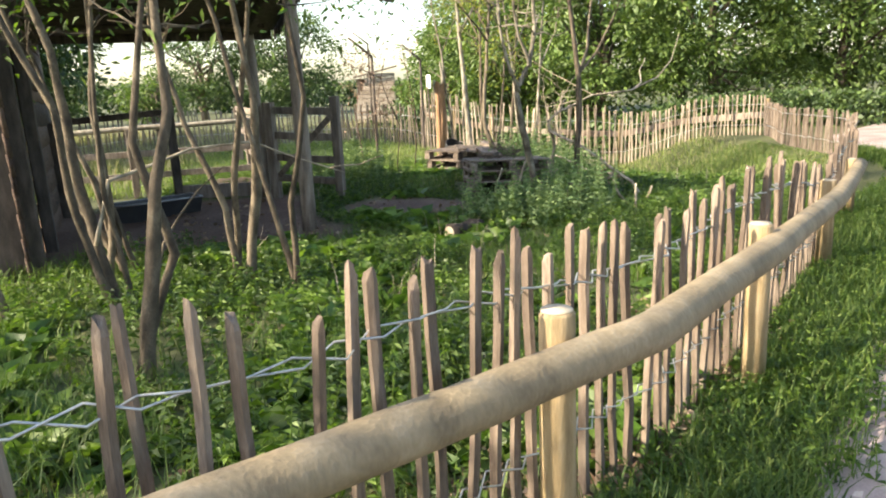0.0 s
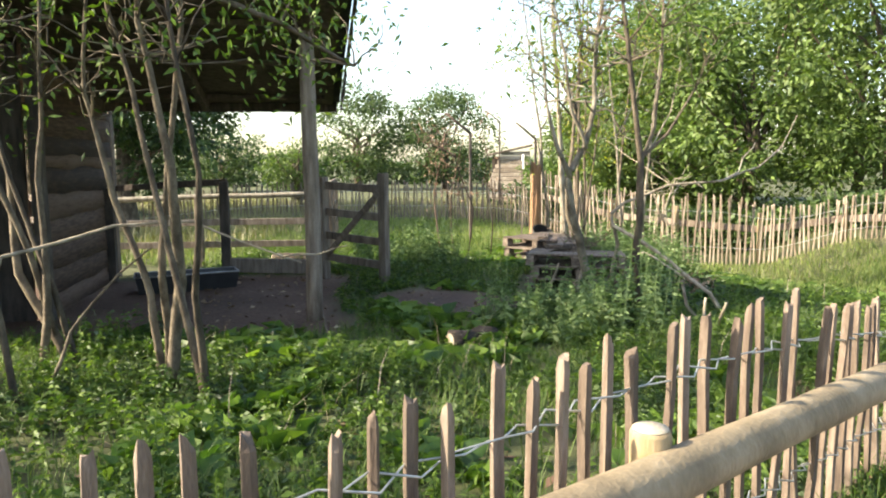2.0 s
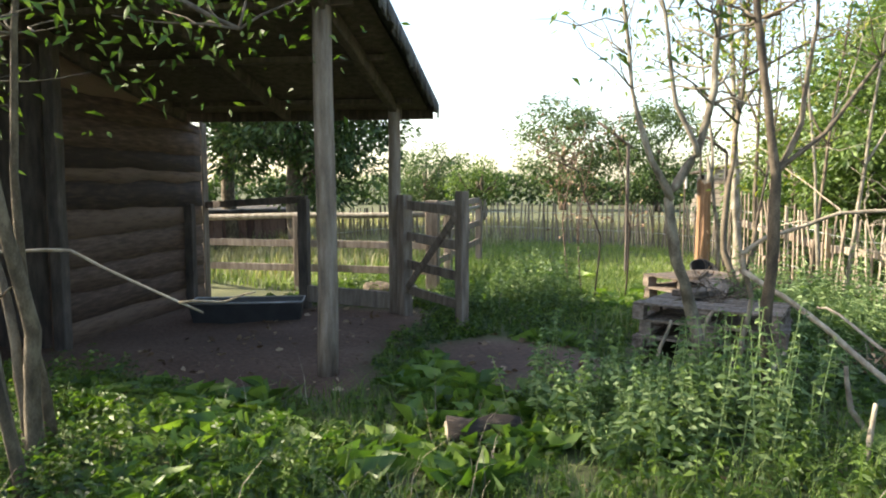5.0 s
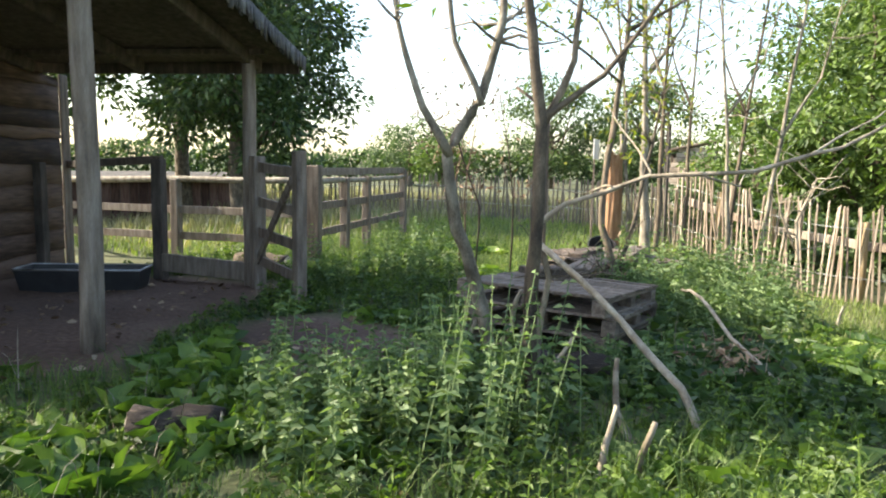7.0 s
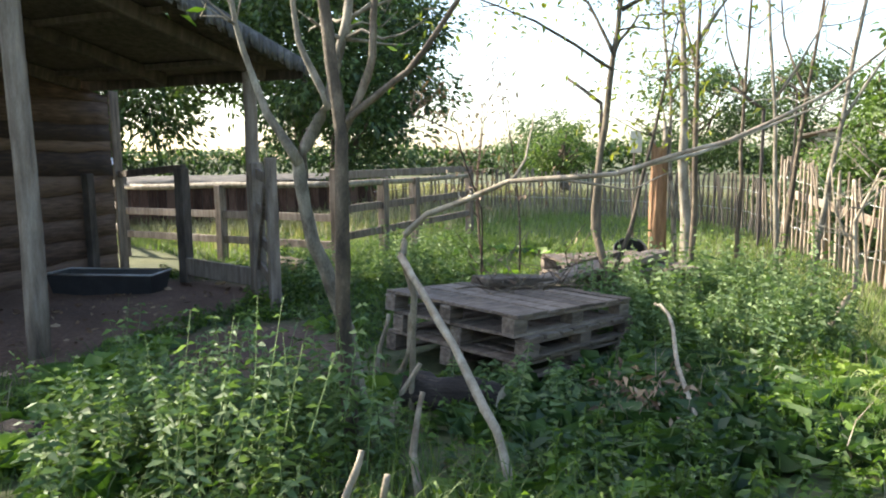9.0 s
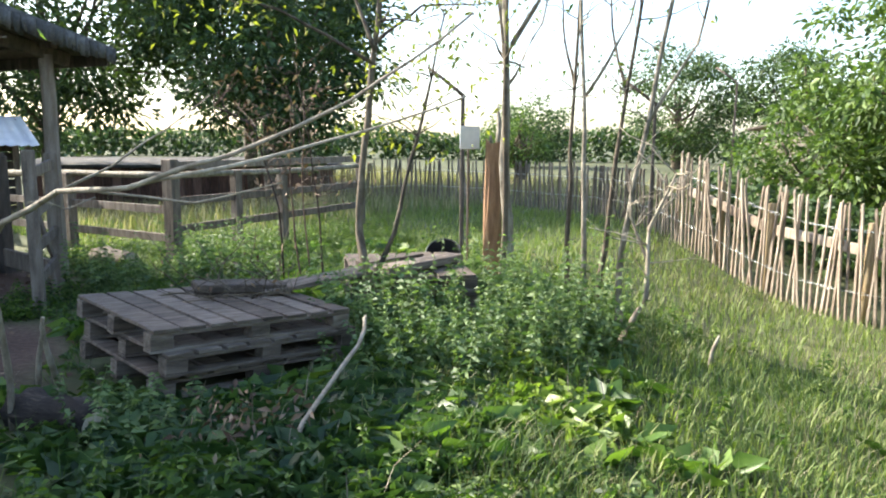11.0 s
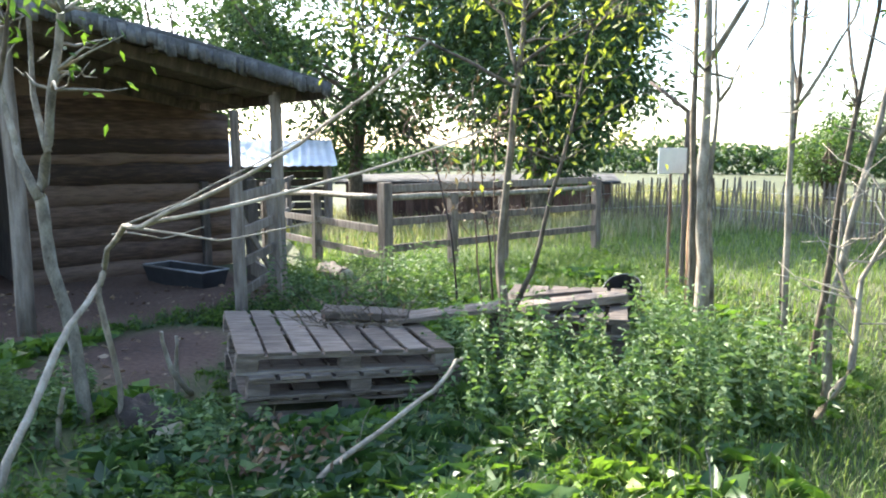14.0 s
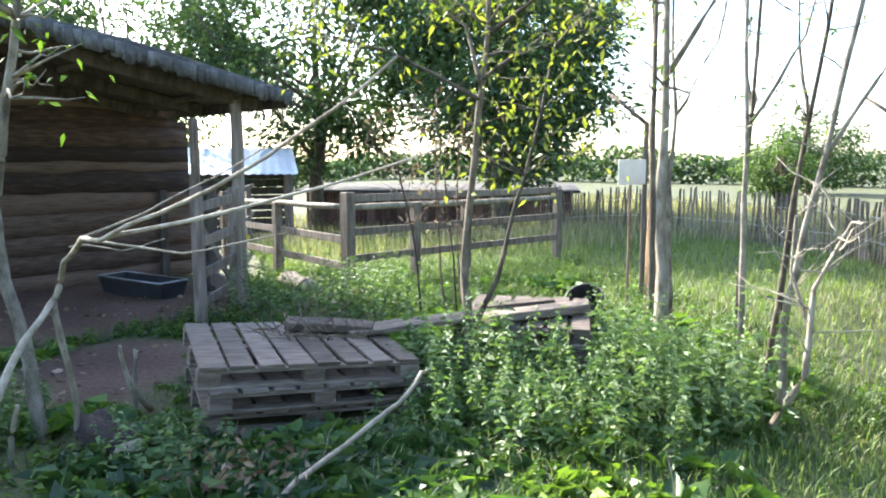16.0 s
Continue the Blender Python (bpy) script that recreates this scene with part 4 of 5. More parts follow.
# the two ash stems before the pallets
slender_tree("ash_tree", (1.42, 9.45, 0), [
    ([(1.42, 9.45, 0), (1.36, 9.38, 0.5), (1.22, 9.25, 1.0), (1.18, 9.22, 1.43), (1.34, 9.34, 1.75), (1.42, 9.42, 2.2), (1.42, 9.5, 2.9), (1.5, 9.6, 3.6)], 0.047, 0.016),
    ([(1.18, 9.22, 1.43), (1.08, 9.1, 1.7), (0.96, 9.0, 2.2), (0.9, 8.9, 3.0)], 0.03, 0.008),
    ([(1.34, 9.32, 1.72), (1.2, 9.25, 2.1), (1.12, 9.2, 2.7), (1.0, 9.15, 3.3)], 0.022, 0.007)],
    M_PALEBARK, "slender crooked ash with pale bark beside the pallets", 240, 0.085, M_LEAF, 3, bare_to=0.7)
slender_tree("ash_tree", (1.86, 9.0, 0), [
    ([(1.86, 9.0, 0), (1.86, 9.0, 0.8), (1.87, 9.01, 1.57), (1.78, 8.98, 2.2), (1.7, 8.95, 2.9), (1.62, 8.95, 3.7)], 0.042, 0.014),
    ([(1.87, 9.01, 1.57), (1.98, 9.1, 1.9), (2.04, 9.14, 2.5), (2.06, 9.2, 3.2)], 0.022, 0.007),
    ([(1.87, 9.01, 1.6), (2.12, 9.2, 1.85), (2.4, 9.4, 2.3), (2.6, 9.55, 2.8)], 0.018, 0.006)],
    M_BARK, "slender young ash forking into three thin limbs", 240, 0.085, M_LEAF, 5, bare_to=0.7)
# long arching fallen branch with its prop
slender_tree("fallen_branch", (2.73, 9.21, 0), [
    ([(2.75, 9.2, -0.05), (2.58, 9.26, 0.27), (2.22, 9.38, 0.56), (1.61, 9.58, 0.92)], 0.024, 0.019),
    ([(1.6, 9.58, 0.92), (1.58, 9.62, 1.05), (1.74, 9.65, 1.17), (2.2, 9.8, 1.33), (2.75, 9.95, 1.38), (3.15, 10.2, 1.5), (3.45, 10.6, 1.74), (3.69, 11.05, 2.11)], 0.02, 0.005),
    ([(2.75, 9.95, 1.38), (2.95, 10.3, 1.46), (3.1, 10.9, 1.62), (3.3, 11.4, 1.8)], 0.011, 0.004),
    ([(1.6, 9.58, 0.92), (1.66, 9.62, 0.7), (1.6, 9.66, 0.3), (1.58, 9.66, -0.03)], 0.02, 0.016),
    ([(2.2, 9.8, 1.33), (2.05, 10.1, 1.42), (1.8, 10.5, 1.62), (1.5, 10.9, 1.85)], 0.008, 0.003),
    ([(2.0, 9.73, 1.27), (1.75, 9.95, 1.2), (1.45, 10.2, 1.24)], 0.006, 0.003),
    ([(2.45, 9.87, 1.35), (2.6, 10.3, 1.3), (2.55, 10.8, 1.36)], 0.007, 0.003)],
    M_DEAD, "long bare arching dead branch propped above the weeds", 0, seed=7, twigs=False)
slender_tree("dead_stick", (2.55, 10.9, -0.05), [([(2.98, 10.5, -0.04), (2.72, 10.8, 0.09), (2.48, 11.1, 0.14), (2.22, 11.48, 0.26), (2.1, 11.62, 0.34), (2.0, 11.7, 0.385), (1.93, 11.78, 0.36)], 0.016, 0.012)], M_DEAD, "bent pale bare stick curving out of the weeds", 0, seed=9, twigs=False)
slender_tree("dead_stick", (1.0, 10.05, 0), [([(1.0, 10.05, 0), (1.25, 9.95, 0.25), (1.35, 9.9, 0.55)], 0.022, 0.012)], M_DEAD, "short bare stick leaning at the pallets", 0, seed=10, twigs=False)
slender_tree("dead_stick", (2.5, 8.9, 0), [([(2.5, 8.9, 0), (2.35, 9.0, 0.18), (2.3, 9.1, 0.42)], 0.022, 0.012)], M_DEAD, "short cut stick standing among nettles", 0, seed=11, twigs=False)
for (x, y, dx, dy, hh) in ((2.42, 8.5, 0.05, 0.12, 0.34), (2.55, 8.62, 0.1, -0.02, 0.3), (0.9, 9.95, 0.12, 0.02, 0.45), (1.75, 9.3, 0.18, 0.12, 0.4), (2.9, 14.9, 0.05, 0.1, 0.3)):
    g = gz(x, y)
    slender_tree("broken_stub", (x, y, g), [([(x, y, g - 0.05), (x + dx * 0.4, y + dy * 0.3, g + hh * 0.5), (x + dx, y + dy, g + hh)], 0.02, 0.012)], M_DEAD, "short broken woody stub sticking out of weeds", 0, seed=int(x * 50), twigs=False)
for k in range(3):
    slender_tree("fallen_twig", (1.0 + 0.2 * k, 10.9 + 0.2 * k, 0.45), [([(0.8 + 0.25 * k, 10.75 + 0.25 * k, 0.455), (1.0 + 0.2 * k, 10.9 + 0.2 * k, 0.49), (1.22 + 0.1 * k, 11.0 + 0.28 * k, 0.46)], 0.008, 0.004)], M_BARK, "thin dead twig with leaves lying on pallet", 14, 0.05, M_LITTER, 120 + k)
# leaning stems beside the low pallets
slender_tree("elder_tree", (1.25, 12.4, 0), [
    ([(1.35, 12.3, -0.05), (1.1, 12.4, 0.3), (0.95, 12.45, 0.8), (0.95, 12.5, 1.5), (1.05, 12.55, 2.3), (1.1, 12.6, 3.2), (1.0, 12.7, 4.2)], 0.045, 0.014),
    ([(1.1, 12.4, 0.3), (1.2, 12.6, 0.8), (1.3, 12.8, 1.6), (1.4, 13.0, 2.6)], 0.026, 0.008),
    ([(1.05, 12.55, 2.3), (0.8, 12.5, 2.8), (0.4, 12.3, 3.1)], 0.02, 0.007),
    ([(1.08, 12.6, 2.7), (1.5, 12.9, 3.0), (2.0, 13.3, 3.2)], 0.02, 0.006),
    ([(1.03, 12.54, 2.2), (0.7, 11.9, 2.6), (0.45, 11.2, 2.75)], 0.016, 0.005),
    ([(1.05, 12.55, 2.35), (0.9, 13.2, 2.75), (0.95, 13.9, 2.85)], 0.016, 0.005)],
    M_BARK, "crooked elder with yellowing leaves over the pallets", 1900, 0.07, M_YELLOW, 13, bare_to=0.72, tuft=0.2)
slender_tree("bramble_stems", (-0.6, 12.6, 0), [
    ([(-0.6, 12.6, 0), (-0.5, 12.5, 0.9), (-0.75, 12.4, 1.7), (-1.2, 12.2, 1.9)], 0.012, 0.005),
    ([(-0.9, 13.0, 0), (-0.95, 12.9, 1.0), (-0.7, 12.8, 2.0)], 0.012, 0.004),
    ([(-1.2, 13.3, 0), (-1.3, 13.3, 1.1), (-1.1, 13.2, 2.1)], 0.012, 0.004),
    ([(-0.3, 12.9, 0), (-0.2, 12.8, 1.0), (-0.4, 12.7, 2.2)], 0.012, 0.004)],
    M_BOARD, "thin reddish brown dead stems with withered leaves", 260, 0.07, M_LITTER, 15)
# stems at the edge of the meadow
for k, (x, y, lean, h, r0, lv) in enumerate(((0.75, 14.55, (-0.35, 0.1), 5.6, 0.07, 420), (1.05, 15.2, (0.0, 0.1), 5.2, 0.032, 160), (1.75, 14.6, (-0.45, 0.2), 5.0, 0.034, 160), (1.55, 15.1, (0.5, 0.25), 5.2, 0.035, 160), (2.05, 14.7, (0.35, 0.5), 4.6, 0.04, 160), (0.95, 14.25, (0.1, -0.1), 5.4, 0.04, 220), (0.45, 14.9, (-0.6, 0.3), 5.0, 0.035, 200))):
    g = gz(x, y)
    mid = (x + lean[0] * 0.35, y + lean[1] * 0.4, g + h * 0.45)
    slender_tree("birch_tree", (x, y, g), [
        ([(x, y, g - 0.05), (x + lean[0] * 0.1, y, g + h * 0.2), mid, (x + lean[0], y + lean[1], g + h)], r0, r0 * 0.3),
        ([mid, (mid[0] + 0.35 * (-1) ** k, mid[1] + 0.2, mid[2] + 0.7), (mid[0] + 0.5 * (-1) ** k, mid[1] + 0.25, mid[2] + 1.6)], r0 * 0.5, 0.006)],
        M_PALEBARK if k % 2 == 0 else M_BARK, "thin bare-stemmed young tree with sparse leaves", lv // 2, 0.08, M_LEAF if k % 3 else M_YELLOW, 40 + k, bare_to=0.68)
slender_tree("young_shrub", (2.3, 14.35, gz(2.3, 14.35)), [
    ([(2.3, 14.35, gz(2.3, 14.35)), (2.5, 14.45, 0.2), (2.45, 14.55, 0.8), (2.6, 14.7, 1.3)], 0.03, 0.01),
    ([(2.45, 14.55, 0.5), (2.3, 14.5, 0.9), (2.2, 14.6, 1.3)], 0.016, 0.006)], M_DEAD, "small bare curved sapling at the meadow's edge", 0, seed=61)
# bushy stems before the shelter
for k, (x, y, n) in enumerate(((-1.5, 6.25, 3), (-2.6, 6.4, 4), (-2.15, 5.45, 3), (-0.95, 5.85, 2), (-1.5, 4.3, 2), (-3.0, 5.2, 4))):
    r = random.Random(70 + k)
    st = []
    for j in range(n):
        dx, dy, h = r.uniform(-0.9, 0.5), r.uniform(-0.7, 0.6), r.uniform(2.9, 4.3)
        st.append(([(x + r.uniform(-0.12, 0.12), y + r.uniform(-0.12, 0.12), -0.05), (x + dx * 0.3 + r.uniform(-0.12, 0.12), y + dy * 0.3 + r.uniform(-0.1, 0.1), h * 0.22), (x + dx * 0.45 + r.uniform(-0.18, 0.18), y + dy * 0.5, h * 0.45), (x + dx * 0.8 + r.uniform(-0.2, 0.2), y + dy * 0.7, h * 0.7), (x + dx, y + dy, h)], r.uniform(0.022, 0.05), 0.009))
    slender_tree("hazel_shrub", (x, y, 0), st, M_BARK, "many-stemmed leafy shrub growing before the shelter", (130 if x < -2 else 80) * n, 0.075, M_LEAF, 80 + k, bare_to=0.74, tuft=0.2)
slender_tree("hazel_shrub", (-3.3, 3.2, 0), [([(-3.3, 3.2, 0), (-2.9, 3.6, 1.8), (-2.0, 4.7, 2.75), (-1.1, 5.65, 2.75), (-0.5, 6.2, 2.5), (-0.1, 6.5, 2.25)], 0.05, 0.01), ([(-2.9, 3.6, 1.8), (-3.0, 4.0, 3.0), (-3.2, 4.3, 4.0)], 0.04, 0.012)], M_BARK, "leafy limb hanging high over the pen", 2300, 0.06, M_LEAF, 95, bare_to=0.4, tuft=0.2)
slender_tree("dead_branch", (-2.3, 5.4, 0), [([(-2.3, 5.4, 0.55), (-2.22, 5.56, 1.0), (-1.76, 6.07, 1.17), (-1.33, 6.37, 1.17), (-0.62, 6.67, 0.85)], 0.016, 0.006), ([(-0.75, 6.62, 0.9), (-0.5, 6.7, 0.9), (-0.28, 6.73, 0.98)], 0.008, 0.004)], M_DEAD, "pale bare dead branch arching out of the shrubs", 0, seed=97, twigs=False)
slender_tree("dead_branch", (-2.12, 5.7, 0), [([(-2.12, 5.7, 0), (-2.0, 5.85, 0.45), (-1.74, 6.09, 0.81), (-1.55, 6.2, 1.0)], 0.014, 0.006)], M_BARK, "thin leaning dead branch among the shrubs", 0, seed=98, twigs=False)


# ---- low plants ----
def inside(x, y):
    """Within the pen and off the path."""
    return dist_line(x, y, FENCE) > 0.12 and dist_line(x, y, FAR) > 0.1


def on_pallets(x, y):
    for (cx, cy, rz, a, b) in ((PX, PY, PR, 0.7, 0.75), (0.75, 13.1, 61, 0.55, 0.65)):
        c, s = math.cos(radians(rz)), math.sin(radians(rz))
        u, v = (x - cx) * c + (y - cy) * s, -(x - cx) * s + (y - cy) * c
        if abs(u) < a and abs(v) < b:
            return True
    return False


def scatter(n, x0, x1, y0, y1, keep):
    out = []
    while n > 0:
        n -= 1
        x, y = rng.uniform(x0, x1), rng.uniform(y0, y1)
        if keep(x, y):
            out.append((x, y, gz(x, y)))
    return np.array(out)


def patch(x, y, s=0.8, o=0.0):
    return noise.noise(Vector((x * s + o, y * s - o, 7.7)))


def blades(spots, h, w, bend=0.5, size=1.0):
    n = len(spots)
    a = rng.uniform(0, 2 * math.pi, n)
    H = h * rng.uniform(0.5, 1.35, n) * size
    d = np.stack([np.cos(a), np.sin(a), np.zeros(n)], 1)
    s = np.stack([-np.sin(a), np.cos(a), np.zeros(n)], 1) * (w * rng.uniform(0.6, 1.3, n))[:, None]
    lean = (H * bend * rng.uniform(0.2, 1.2, n))[:, None]
    up = np.array([0, 0, 1.0])
    b = spots - up * 0.02
    m = spots + d * lean * 0.35 + up * (H * 0.6)[:, None]
    t = spots + d * lean + up * (H * 0.95)[:, None]
    v = np.stack([b - s, b + s, m + s * 0.7, m - s * 0.7, t], 1).reshape(-1, 3)
    o = np.arange(n)[:, None] * 5
    return v, np.concatenate([o + [0, 1, 2], o + [0, 2, 3], o + [3, 2, 4]])


def low(x, y):
    """How tall weeds grow: trodden and browsed before the shelter and round the pallets."""
    f = 1.0
    for cx, cy, rx, ry in ((0.2, 9.6, 1.9, 1.1), (-0.9, 7.9, 1.5, 0.8), (1.1, 10.3, 1.2, 0.8), (2.4, 11.0, 0.7, 0.8), (0.3, 11.6, 0.7, 1.2), (-0.6, 15.0, 2.0, 2.2), (0.6, 7.4, 0.9, 0.6)):
        f = min(f, 0.38 + 0.62 * smooth01((math.hypot((x - cx) / rx, (y - cy) / ry) - 0.7) / 0.5))
    return f


def nettles(spots, h, leaf, pairs=7):
    """Upright stems with crossed pairs of drooping leaves."""
    n = len(spots)
    h = h * np.array([low(x, y) for x, y, z in spots])
    H = h * rng.uniform(0.55, 1.3, n) * np.array([1 + 0.75 * patch(x, y, 1.1, 31) for x, y, z in spots])
    lean = rng.normal(size=(n, 2)) * 0.14
    cl = []
    for k in range(pairs):
        t = (k + 1.0) / pairs
        base = spots + np.stack([lean[:, 0] * H * t, lean[:, 1] * H * t, H * t], 1)
        a = rng.uniform(0, math.pi, n) + k * math.pi / 2
        for sgn in (0, math.pi):
            d = np.stack([np.cos(a + sgn), np.sin(a + sgn), rng.uniform(-0.1, 0.45, n)], 1)
            cl.append(leaf_cloud(base, d, leaf * (1.15 - 0.6 * t ** 2), 0.35, 0.44, 0.35))
    top = spots + np.stack([lean[:, 0] * H, lean[:, 1] * H, H], 1)
    s = rng.normal(size=(n, 3)) * 0.003
    w = np.array([0.004, 0, 0])
    v = np.stack([spots - w, spots + w, top + w * 0.5, top - w * 0.5], 1).reshape(-1, 3)
    o = np.arange(n)[:, None] * 4
    cl.append((v, np.concatenate([o + [0, 1, 2], o + [0, 2, 3]])))
    return cl


def stuff(name, clouds, mat, label, category):
    ob = new(name, leaves_mesh(name, clouds, mat))
    tagged(ob, label, category, kind="stuff")


weed_ok = lambda x, y: inside(x, y) and bare(x, y) < 0.35 and not on_pallets(x, y)


def meadow(x, y):
    return smooth01((x - 1.9 + 0.5 * patch(x, y, 0.7)) / 0.8) * smooth01((y - 10.6 - 0.35 * (4.5 - x)) / 1.4)


def nettle_keep(x, y):
    if not weed_ok(x, y):
        return False
    bed = max(1.2 - math.hypot((x - 1.25) * 0.9, y - 8.6) / 0.85, 1.1 - math.hypot(x - 1.75, (y - 12.9) * 0.75) / 1.15, 0.85 - math.hypot(x + 1.2, (y - 12.2)) / 0.9, 0.7 - math.hypot(x + 1.6, y - 11.2) / 0.7, 0.75 - math.hypot(x - 1.0, y - 14.4) / 1.1, 0.75 - math.hypot(x - 1.9, y - 10.2) / 0.75)
    return rng.uniform() < bed * 1.5 + 0.2 * patch(x, y, 1.4) - 0.06


spots = scatter(11000, -3.0, 4.2, 5.0, 16, nettle_keep)
stuff("nettles", nettles(spots, 0.57, 0.066, 13), M_NETTLE, "tall flowering stinging nettles in dense beds", "nettles")


def herb_keep(x, y):
    return weed_ok(x, y) and rng.uniform() < (0.75 + 0.9 * patch(x, y, 1.1, 3)) * (1 - 0.93 * meadow(x, y)) * (1 if y < 13.5 else 0.35)


spots = scatter(9000, -4.4, 5.2, 1.5, 16.5, herb_keep)
stuff("ground_herbs", nettles(spots, 0.19, 0.065, 7), M_LEAF, "low tangle of green leafy weeds", "weeds")
spots = scatter(13000, -4.4, 5.2, 1.5, 16.5, lambda x, y: herb_keep(x, y) and patch(x, y, 0.9, 47) > -0.12)
stuff("ivy_and_bramble", nettles(spots, 0.14, 0.06, 5), M_DARKLEAF, "dark small-leaved bramble and ivy creeping over the ground", "weeds")
spots = scatter(700, -2.0, 4.0, 5.0, 13.5, lambda x, y: weed_ok(x, y) and patch(x, y, 1.3, 61) > 0.1)
stuff("dead_stalks", [blades(spots, 0.3, 0.003, 0.9)], M_DEAD, "thin dry stalks standing among the weeds", "weeds")


def dock_clumps(spots, leaf):
    cl = []
    for _ in range(9):
        n = len(spots)
        a = rng.uniform(0, 2 * math.pi, n)
        d = np.stack([np.cos(a), np.sin(a), rng.uniform(0.25, 1.1, n)], 1)
        cl.append(leaf_cloud(spots + rng.normal(size=(n, 3)) * [0.03, 0.03, 0.0], d, leaf, 0.4, 0.42, 0.25))
    return cl


spots = scatter(3000, -2.8, 4.8, 3.0, 15.5, lambda x, y: weed_ok(x, y) and patch(x, y, 0.9, 11) > 0.02 and meadow(x, y) < rng.uniform() + 0.12)
stuff("dock_leaves", dock_clumps(spots, 0.24), M_DOCK, "broad glossy dock leaves in low clumps", "weeds")


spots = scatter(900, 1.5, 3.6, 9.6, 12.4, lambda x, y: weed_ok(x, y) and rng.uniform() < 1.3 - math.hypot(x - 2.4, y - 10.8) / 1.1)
stuff("burdock_leaves", dock_clumps(spots, 0.2), M_BURDOCK, "large burdock leaves with deep shade in their dark green", "weeds")
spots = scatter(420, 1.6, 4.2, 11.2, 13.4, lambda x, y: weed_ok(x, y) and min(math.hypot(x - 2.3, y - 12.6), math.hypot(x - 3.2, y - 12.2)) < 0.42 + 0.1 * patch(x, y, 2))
stuff("dock_leaves", dock_clumps(spots, 0.19), M_LIME, "dock leaves at the meadow's edge with sunlight in their yellow-green", "weeds")


def bush_keep(x, y):
    return weed_ok(x, y) and rng.uniform() < max(1.0 - math.hypot((x - 1.6) * 0.8, y - 13.9) / 0.9, 0.9 - math.hypot(x - 0.2, y - 14.3) / 0.7, 0.9 - math.hypot(x - 1.5, y - 12.6) / 0.6)


spots = scatter(1500, -0.6, 3.0, 11.8, 15.2, bush_keep)
stuff("elder_shoots", nettles(spots, 0.82, 0.085, 12), M_NETTLE, "tall leafy shoots crowding round the thin stems", "weeds")


def grass_keep(x, y):
    if math.hypot((x - 2.3) * 0.8, y - 10.3) < 1.2 and rng.uniform() < 0.85:
        return False
    g = 0.35 + 0.65 * meadow(x, y) + 0.5 * patch(x, y, 0.9, 5)
    if y > 13 or x < -1.0 and y > 11.5:
        g += 0.4
    return weed_ok(x, y) and rng.uniform() < g


spots = scatter(240000, -4.4, 7.0, 2.0, 16.0, grass_keep)
stuff("grass", [blades(spots, 0.17, 0.0034, 1.3, np.array([(1 - 0.6 * meadow(x, y)) * (0.5 + 0.5 * low(x, y)) * (1 + 0.6 * patch(x, y, 0.8, 71)) for x, y, z in spots]))], M_GRASS, "rough green meadow grass inside the pen", "grass")
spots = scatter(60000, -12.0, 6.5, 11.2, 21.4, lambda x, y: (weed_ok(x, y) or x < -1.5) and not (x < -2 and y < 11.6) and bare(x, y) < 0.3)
stuff("grass", [blades(spots, 0.13, 0.006, 0.9)], M_MEADOW, "long grass at the back of the pen, its green brightened for sunlight", "grass")
spots = scatter(16000, -1.0, 6.8, 11.0, 20.0, lambda x, y: weed_ok(x, y) and patch(x, y, 0.5, 21) > -0.02)
stuff("dry_grass", [blades(spots, 0.12, 0.003, 1.2)], M_DRYGRASS, "straw-coloured seeding grass by the far fence", "grass")
spots = scatter(26000, -22.0, 0.0, 12.0, 30.0, lambda x, y: dist_line(x, y, BACK) < -0.3 or x < -5.5)
stuff("dry_grass", [blades(spots, 0.32, 0.011, 0.6)], M_DRYGRASS, "tall pale dry grass in the field beyond the pen", "grass")


def along_line(n, line, lo, hi):
    """Random places beside a line, between two distances to its right."""
    seg = np.array([math.hypot(b[0] - a[0], b[1] - a[1]) for a, b in zip(line, line[1:])])
    pick = rng.choice(len(seg), n, p=seg / seg.sum())
    A, B = np.array(line[:-1])[pick], np.array(line[1:])[pick]
    d = (B - A) / np.linalg.norm(B - A, axis=1, keepdims=True)
    t = rng.uniform(0, 1, (n, 1))
    o = rng.uniform(lo, hi, (n, 1)) + 0.08 * rng.normal(size=(n, 1))
    p = A + (B - A) * t + np.stack([d[:, 1], -d[:, 0]], 1) * o
    return np.array([(x, y, gz(x, y)) for x, y in p])


VERGE = RAIL + [(5.9, 9.3), (7.0, 10.6), (7.4, 12.0), (7.4, 13.6)]
spots = np.concatenate([along_line(21000, VERGE, -0.12, 0.34), along_line(6000, VERGE, 0.25, 0.48)])
stuff("verge_grass", [blades(spots, 0.13, 0.0042, 1.0)], M_GRASS, "lush green grass verge between rail and path", "grass")
spots = along_line(4200, VERGE, -0.15, 0.45)
stuff("verge_herbs", nettles(spots, 0.1, 0.05, 3), M_LEAF, "small green weeds in the grass verge", "weeds")
spots = scatter(30000, 8.0, 24.0, 2.0, 22.0, lambda x, y: -dist_line(x, y, RAIL + [(6.1, 9.75), (7.3, 11.9), (7.6, 13.6), (8.6, 16.5), (11.5, 19.5), (18, 22)]) > 3.1)
stuff("bank_grass", [blades(spots, 0.35, 0.014, 0.7)], M_GRASS, "rough grass on the bank across the path", "grass")
# litter of dead leaves and chips
spots = scatter(5200, -3.5, 5.5, 0.8, 12.5, lambda x, y: inside(x, y) and not on_pallets(x, y) and rng.uniform() < 0.15 + (0.9 if dist_line(x, y, FENCE) < 0.9 and y < 6.5 else 0) + 0.35 * (bare(x, y) > 0.5))
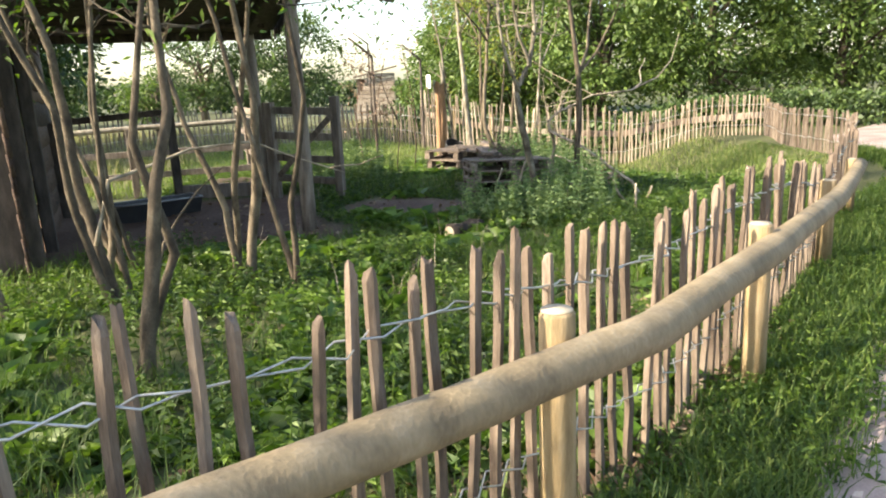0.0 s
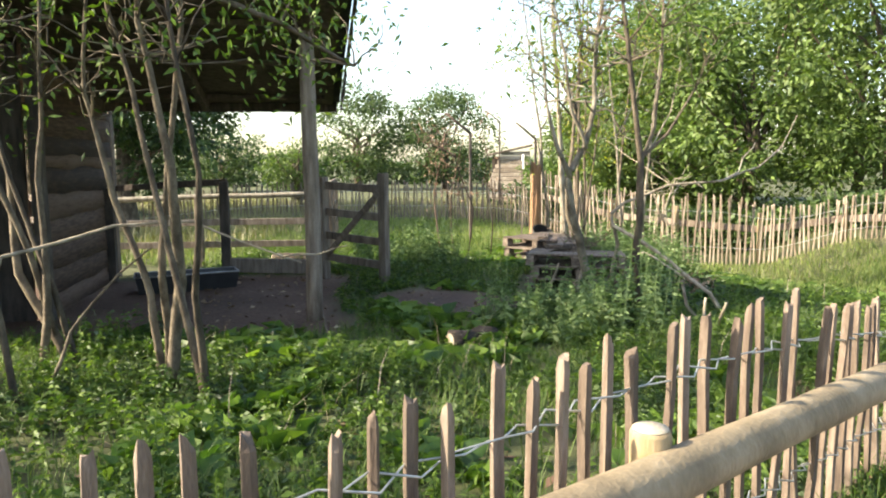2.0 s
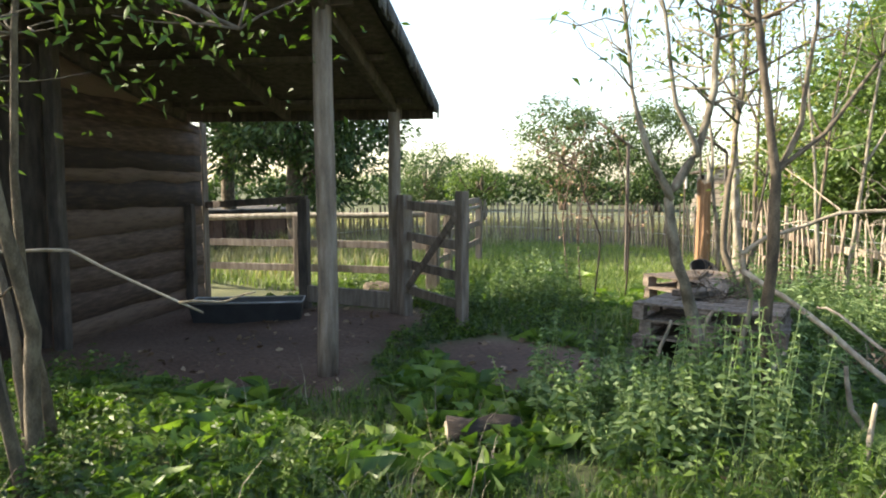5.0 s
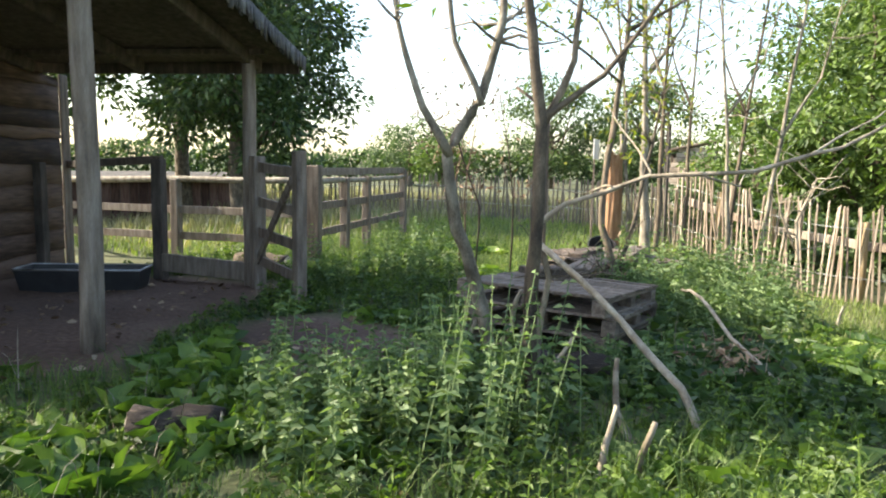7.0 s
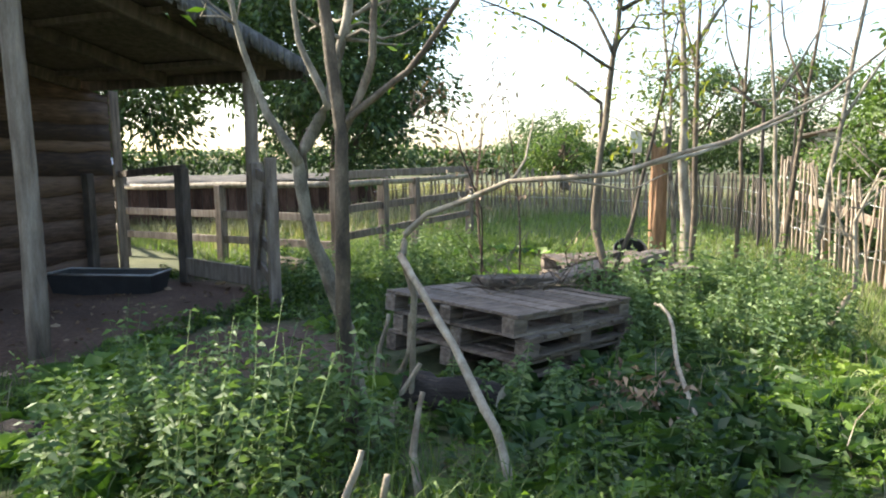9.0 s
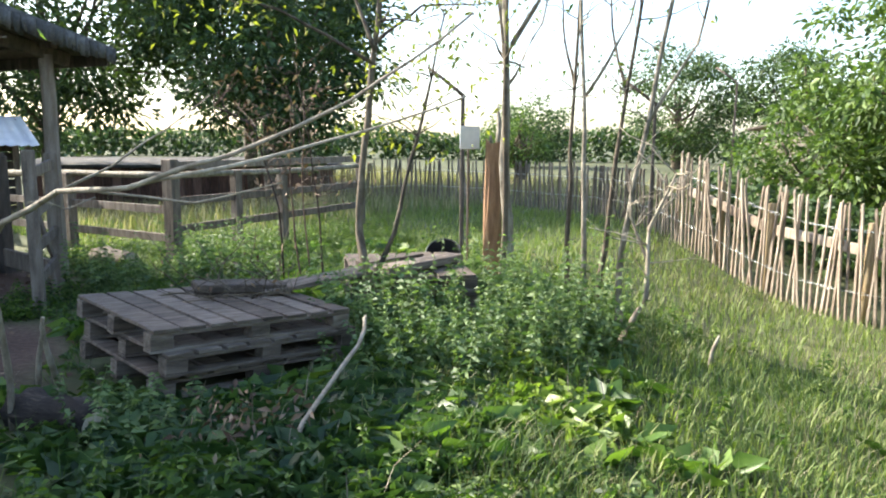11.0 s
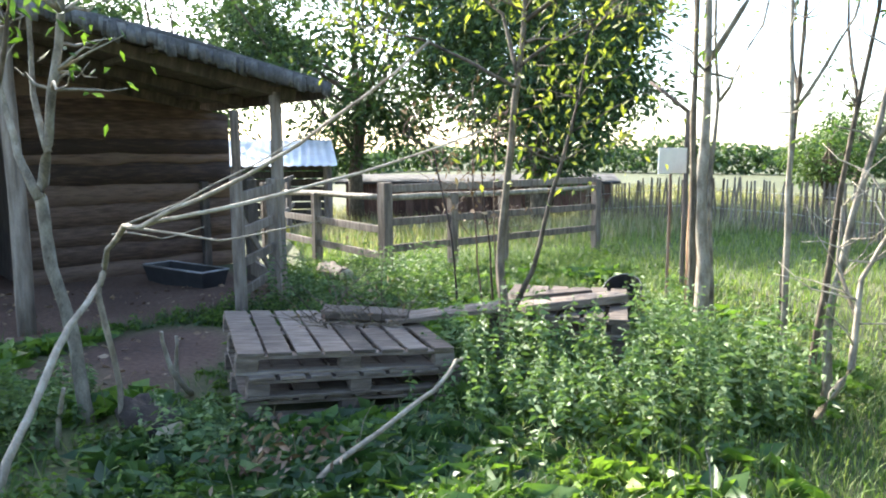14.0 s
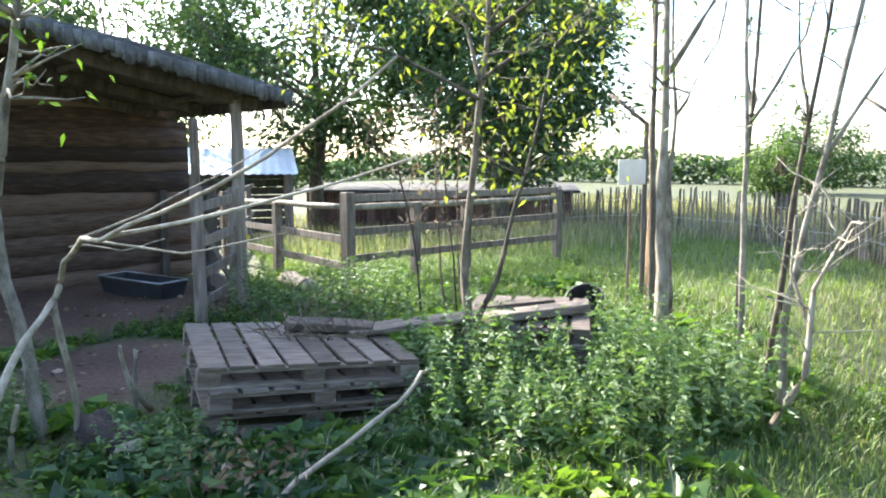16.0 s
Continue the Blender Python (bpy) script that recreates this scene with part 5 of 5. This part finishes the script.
stuff("leaf_litter", [leaf_cloud(spots + [0, 0, 0.012], rng.normal(size=(len(spots), 3)) * [1, 1, 0.15], 0.07, 0.5, 0.55, 0.0)], M_LITTER, "brown dead leaves and wood chips on the soil", "litter")
spots = along_line(4200, RAIL, -0.95, -0.1)
stuff("leaf_litter", [leaf_cloud(spots + [0, 0, 0.015], rng.normal(size=(len(spots), 3)) * [1, 1, 0.2], 0.06, 0.5, 0.6, 0.0)], M_LITTER, "dry brown leaves and chips drifted under the paling", "litter")
spots = scatter(2600, -1.0, 9.5, -1.5, 15.0, lambda x, y: 0.5 < -dist_line(x, y, RAIL + [(6.1, 9.75), (7.3, 11.9), (7.4, 13.6)]) < 3.0)
stuff("path_grit", [leaf_cloud(spots + [0, 0, 0.055], rng.normal(size=(len(spots), 3)) * [1, 1, 0.1], 0.035, 0.6, 0.8, 0.0)], M_STONE, "pale loose stones and chips on the gravel path", "gravel")

c = np.array([2.55, 10.5, 0.1]) + rng.normal(size=(160, 3)) * [0.14, 0.2, 0.08]
c[:, 2] = np.abs(c[:, 2])
stuff("withered_bracken", [leaf_cloud(c, rng.normal(size=(160, 3)) + [0, 0, 0.3], 0.07, 0.5, 0.35)], M_LITTER, "withered brown bracken among the green weeds", "bracken")

# ---- far hedges ----
def hedge(line, h, depth, n, leaf, mat, label, seed):
    r = np.random.default_rng(seed)
    C = []
    for (ax, ay), (bx, by) in zip(line, line[1:]):
        q = math.hypot(bx - ax, by - ay)
        m = int(n * q / sum(math.hypot(b[0] - a[0], b[1] - a[1]) for a, b in zip(line, line[1:])))
        t = r.uniform(0, 1, m)
        x, y = ax + (bx - ax) * t, ay + (by - ay) * t
        top = np.array([h * (0.7 + 0.45 * noise.noise(Vector((a * 0.18, b * 0.18, seed)))) for a, b in zip(x, y)])
        z = r.uniform(0, 1, m) ** 0.7 * top
        x, y = x + r.normal(size=m) * depth * 0.4, y + r.normal(size=m) * depth * 0.4
        C.append(np.stack([x, y, z + np.array([gz(a, b) for a, b in zip(x, y)])], 1))
    C = np.concatenate(C)
    stuff("far_hedge", [leaf_cloud(C, r.normal(size=C.shape), leaf, 0.5, 0.6)], mat, label, "hedge")


hedge([(-60, 30), (-35, 48), (-10, 60), (15, 62), (40, 50)], 3.2, 2.2, 26000, 0.36, M_DARKLEAF, "long distant dark hedgerow closing the fields", 3)
hedge([(-60, 30), (-40, 5), (-36, -20)], 2.8, 2, 9000, 0.42, M_DARKLEAF, "dark trees and hedge behind the farm buildings", 4)
hedge([(10.5, 4), (11.5, 10), (13, 15), (17, 19)], 2.6, 1.4, 22000, 0.13, M_WOODLEAF, "green hedge bank on the far side of the path", 5)
hedge([(-4, -14), (6, -12), (14, -6), (13, 2)], 5.0, 2.5, 9000, 0.25, M_WOODLEAF, "leafy hedge behind the start of the path", 6)
hedge([(-1.0, 22.5), (3, 21.5), (8, 20.5), (13, 18.5)], 1.5, 1.2, 14000, 0.13, M_DARKLEAF, "low dark undergrowth at the foot of the wood", 7)
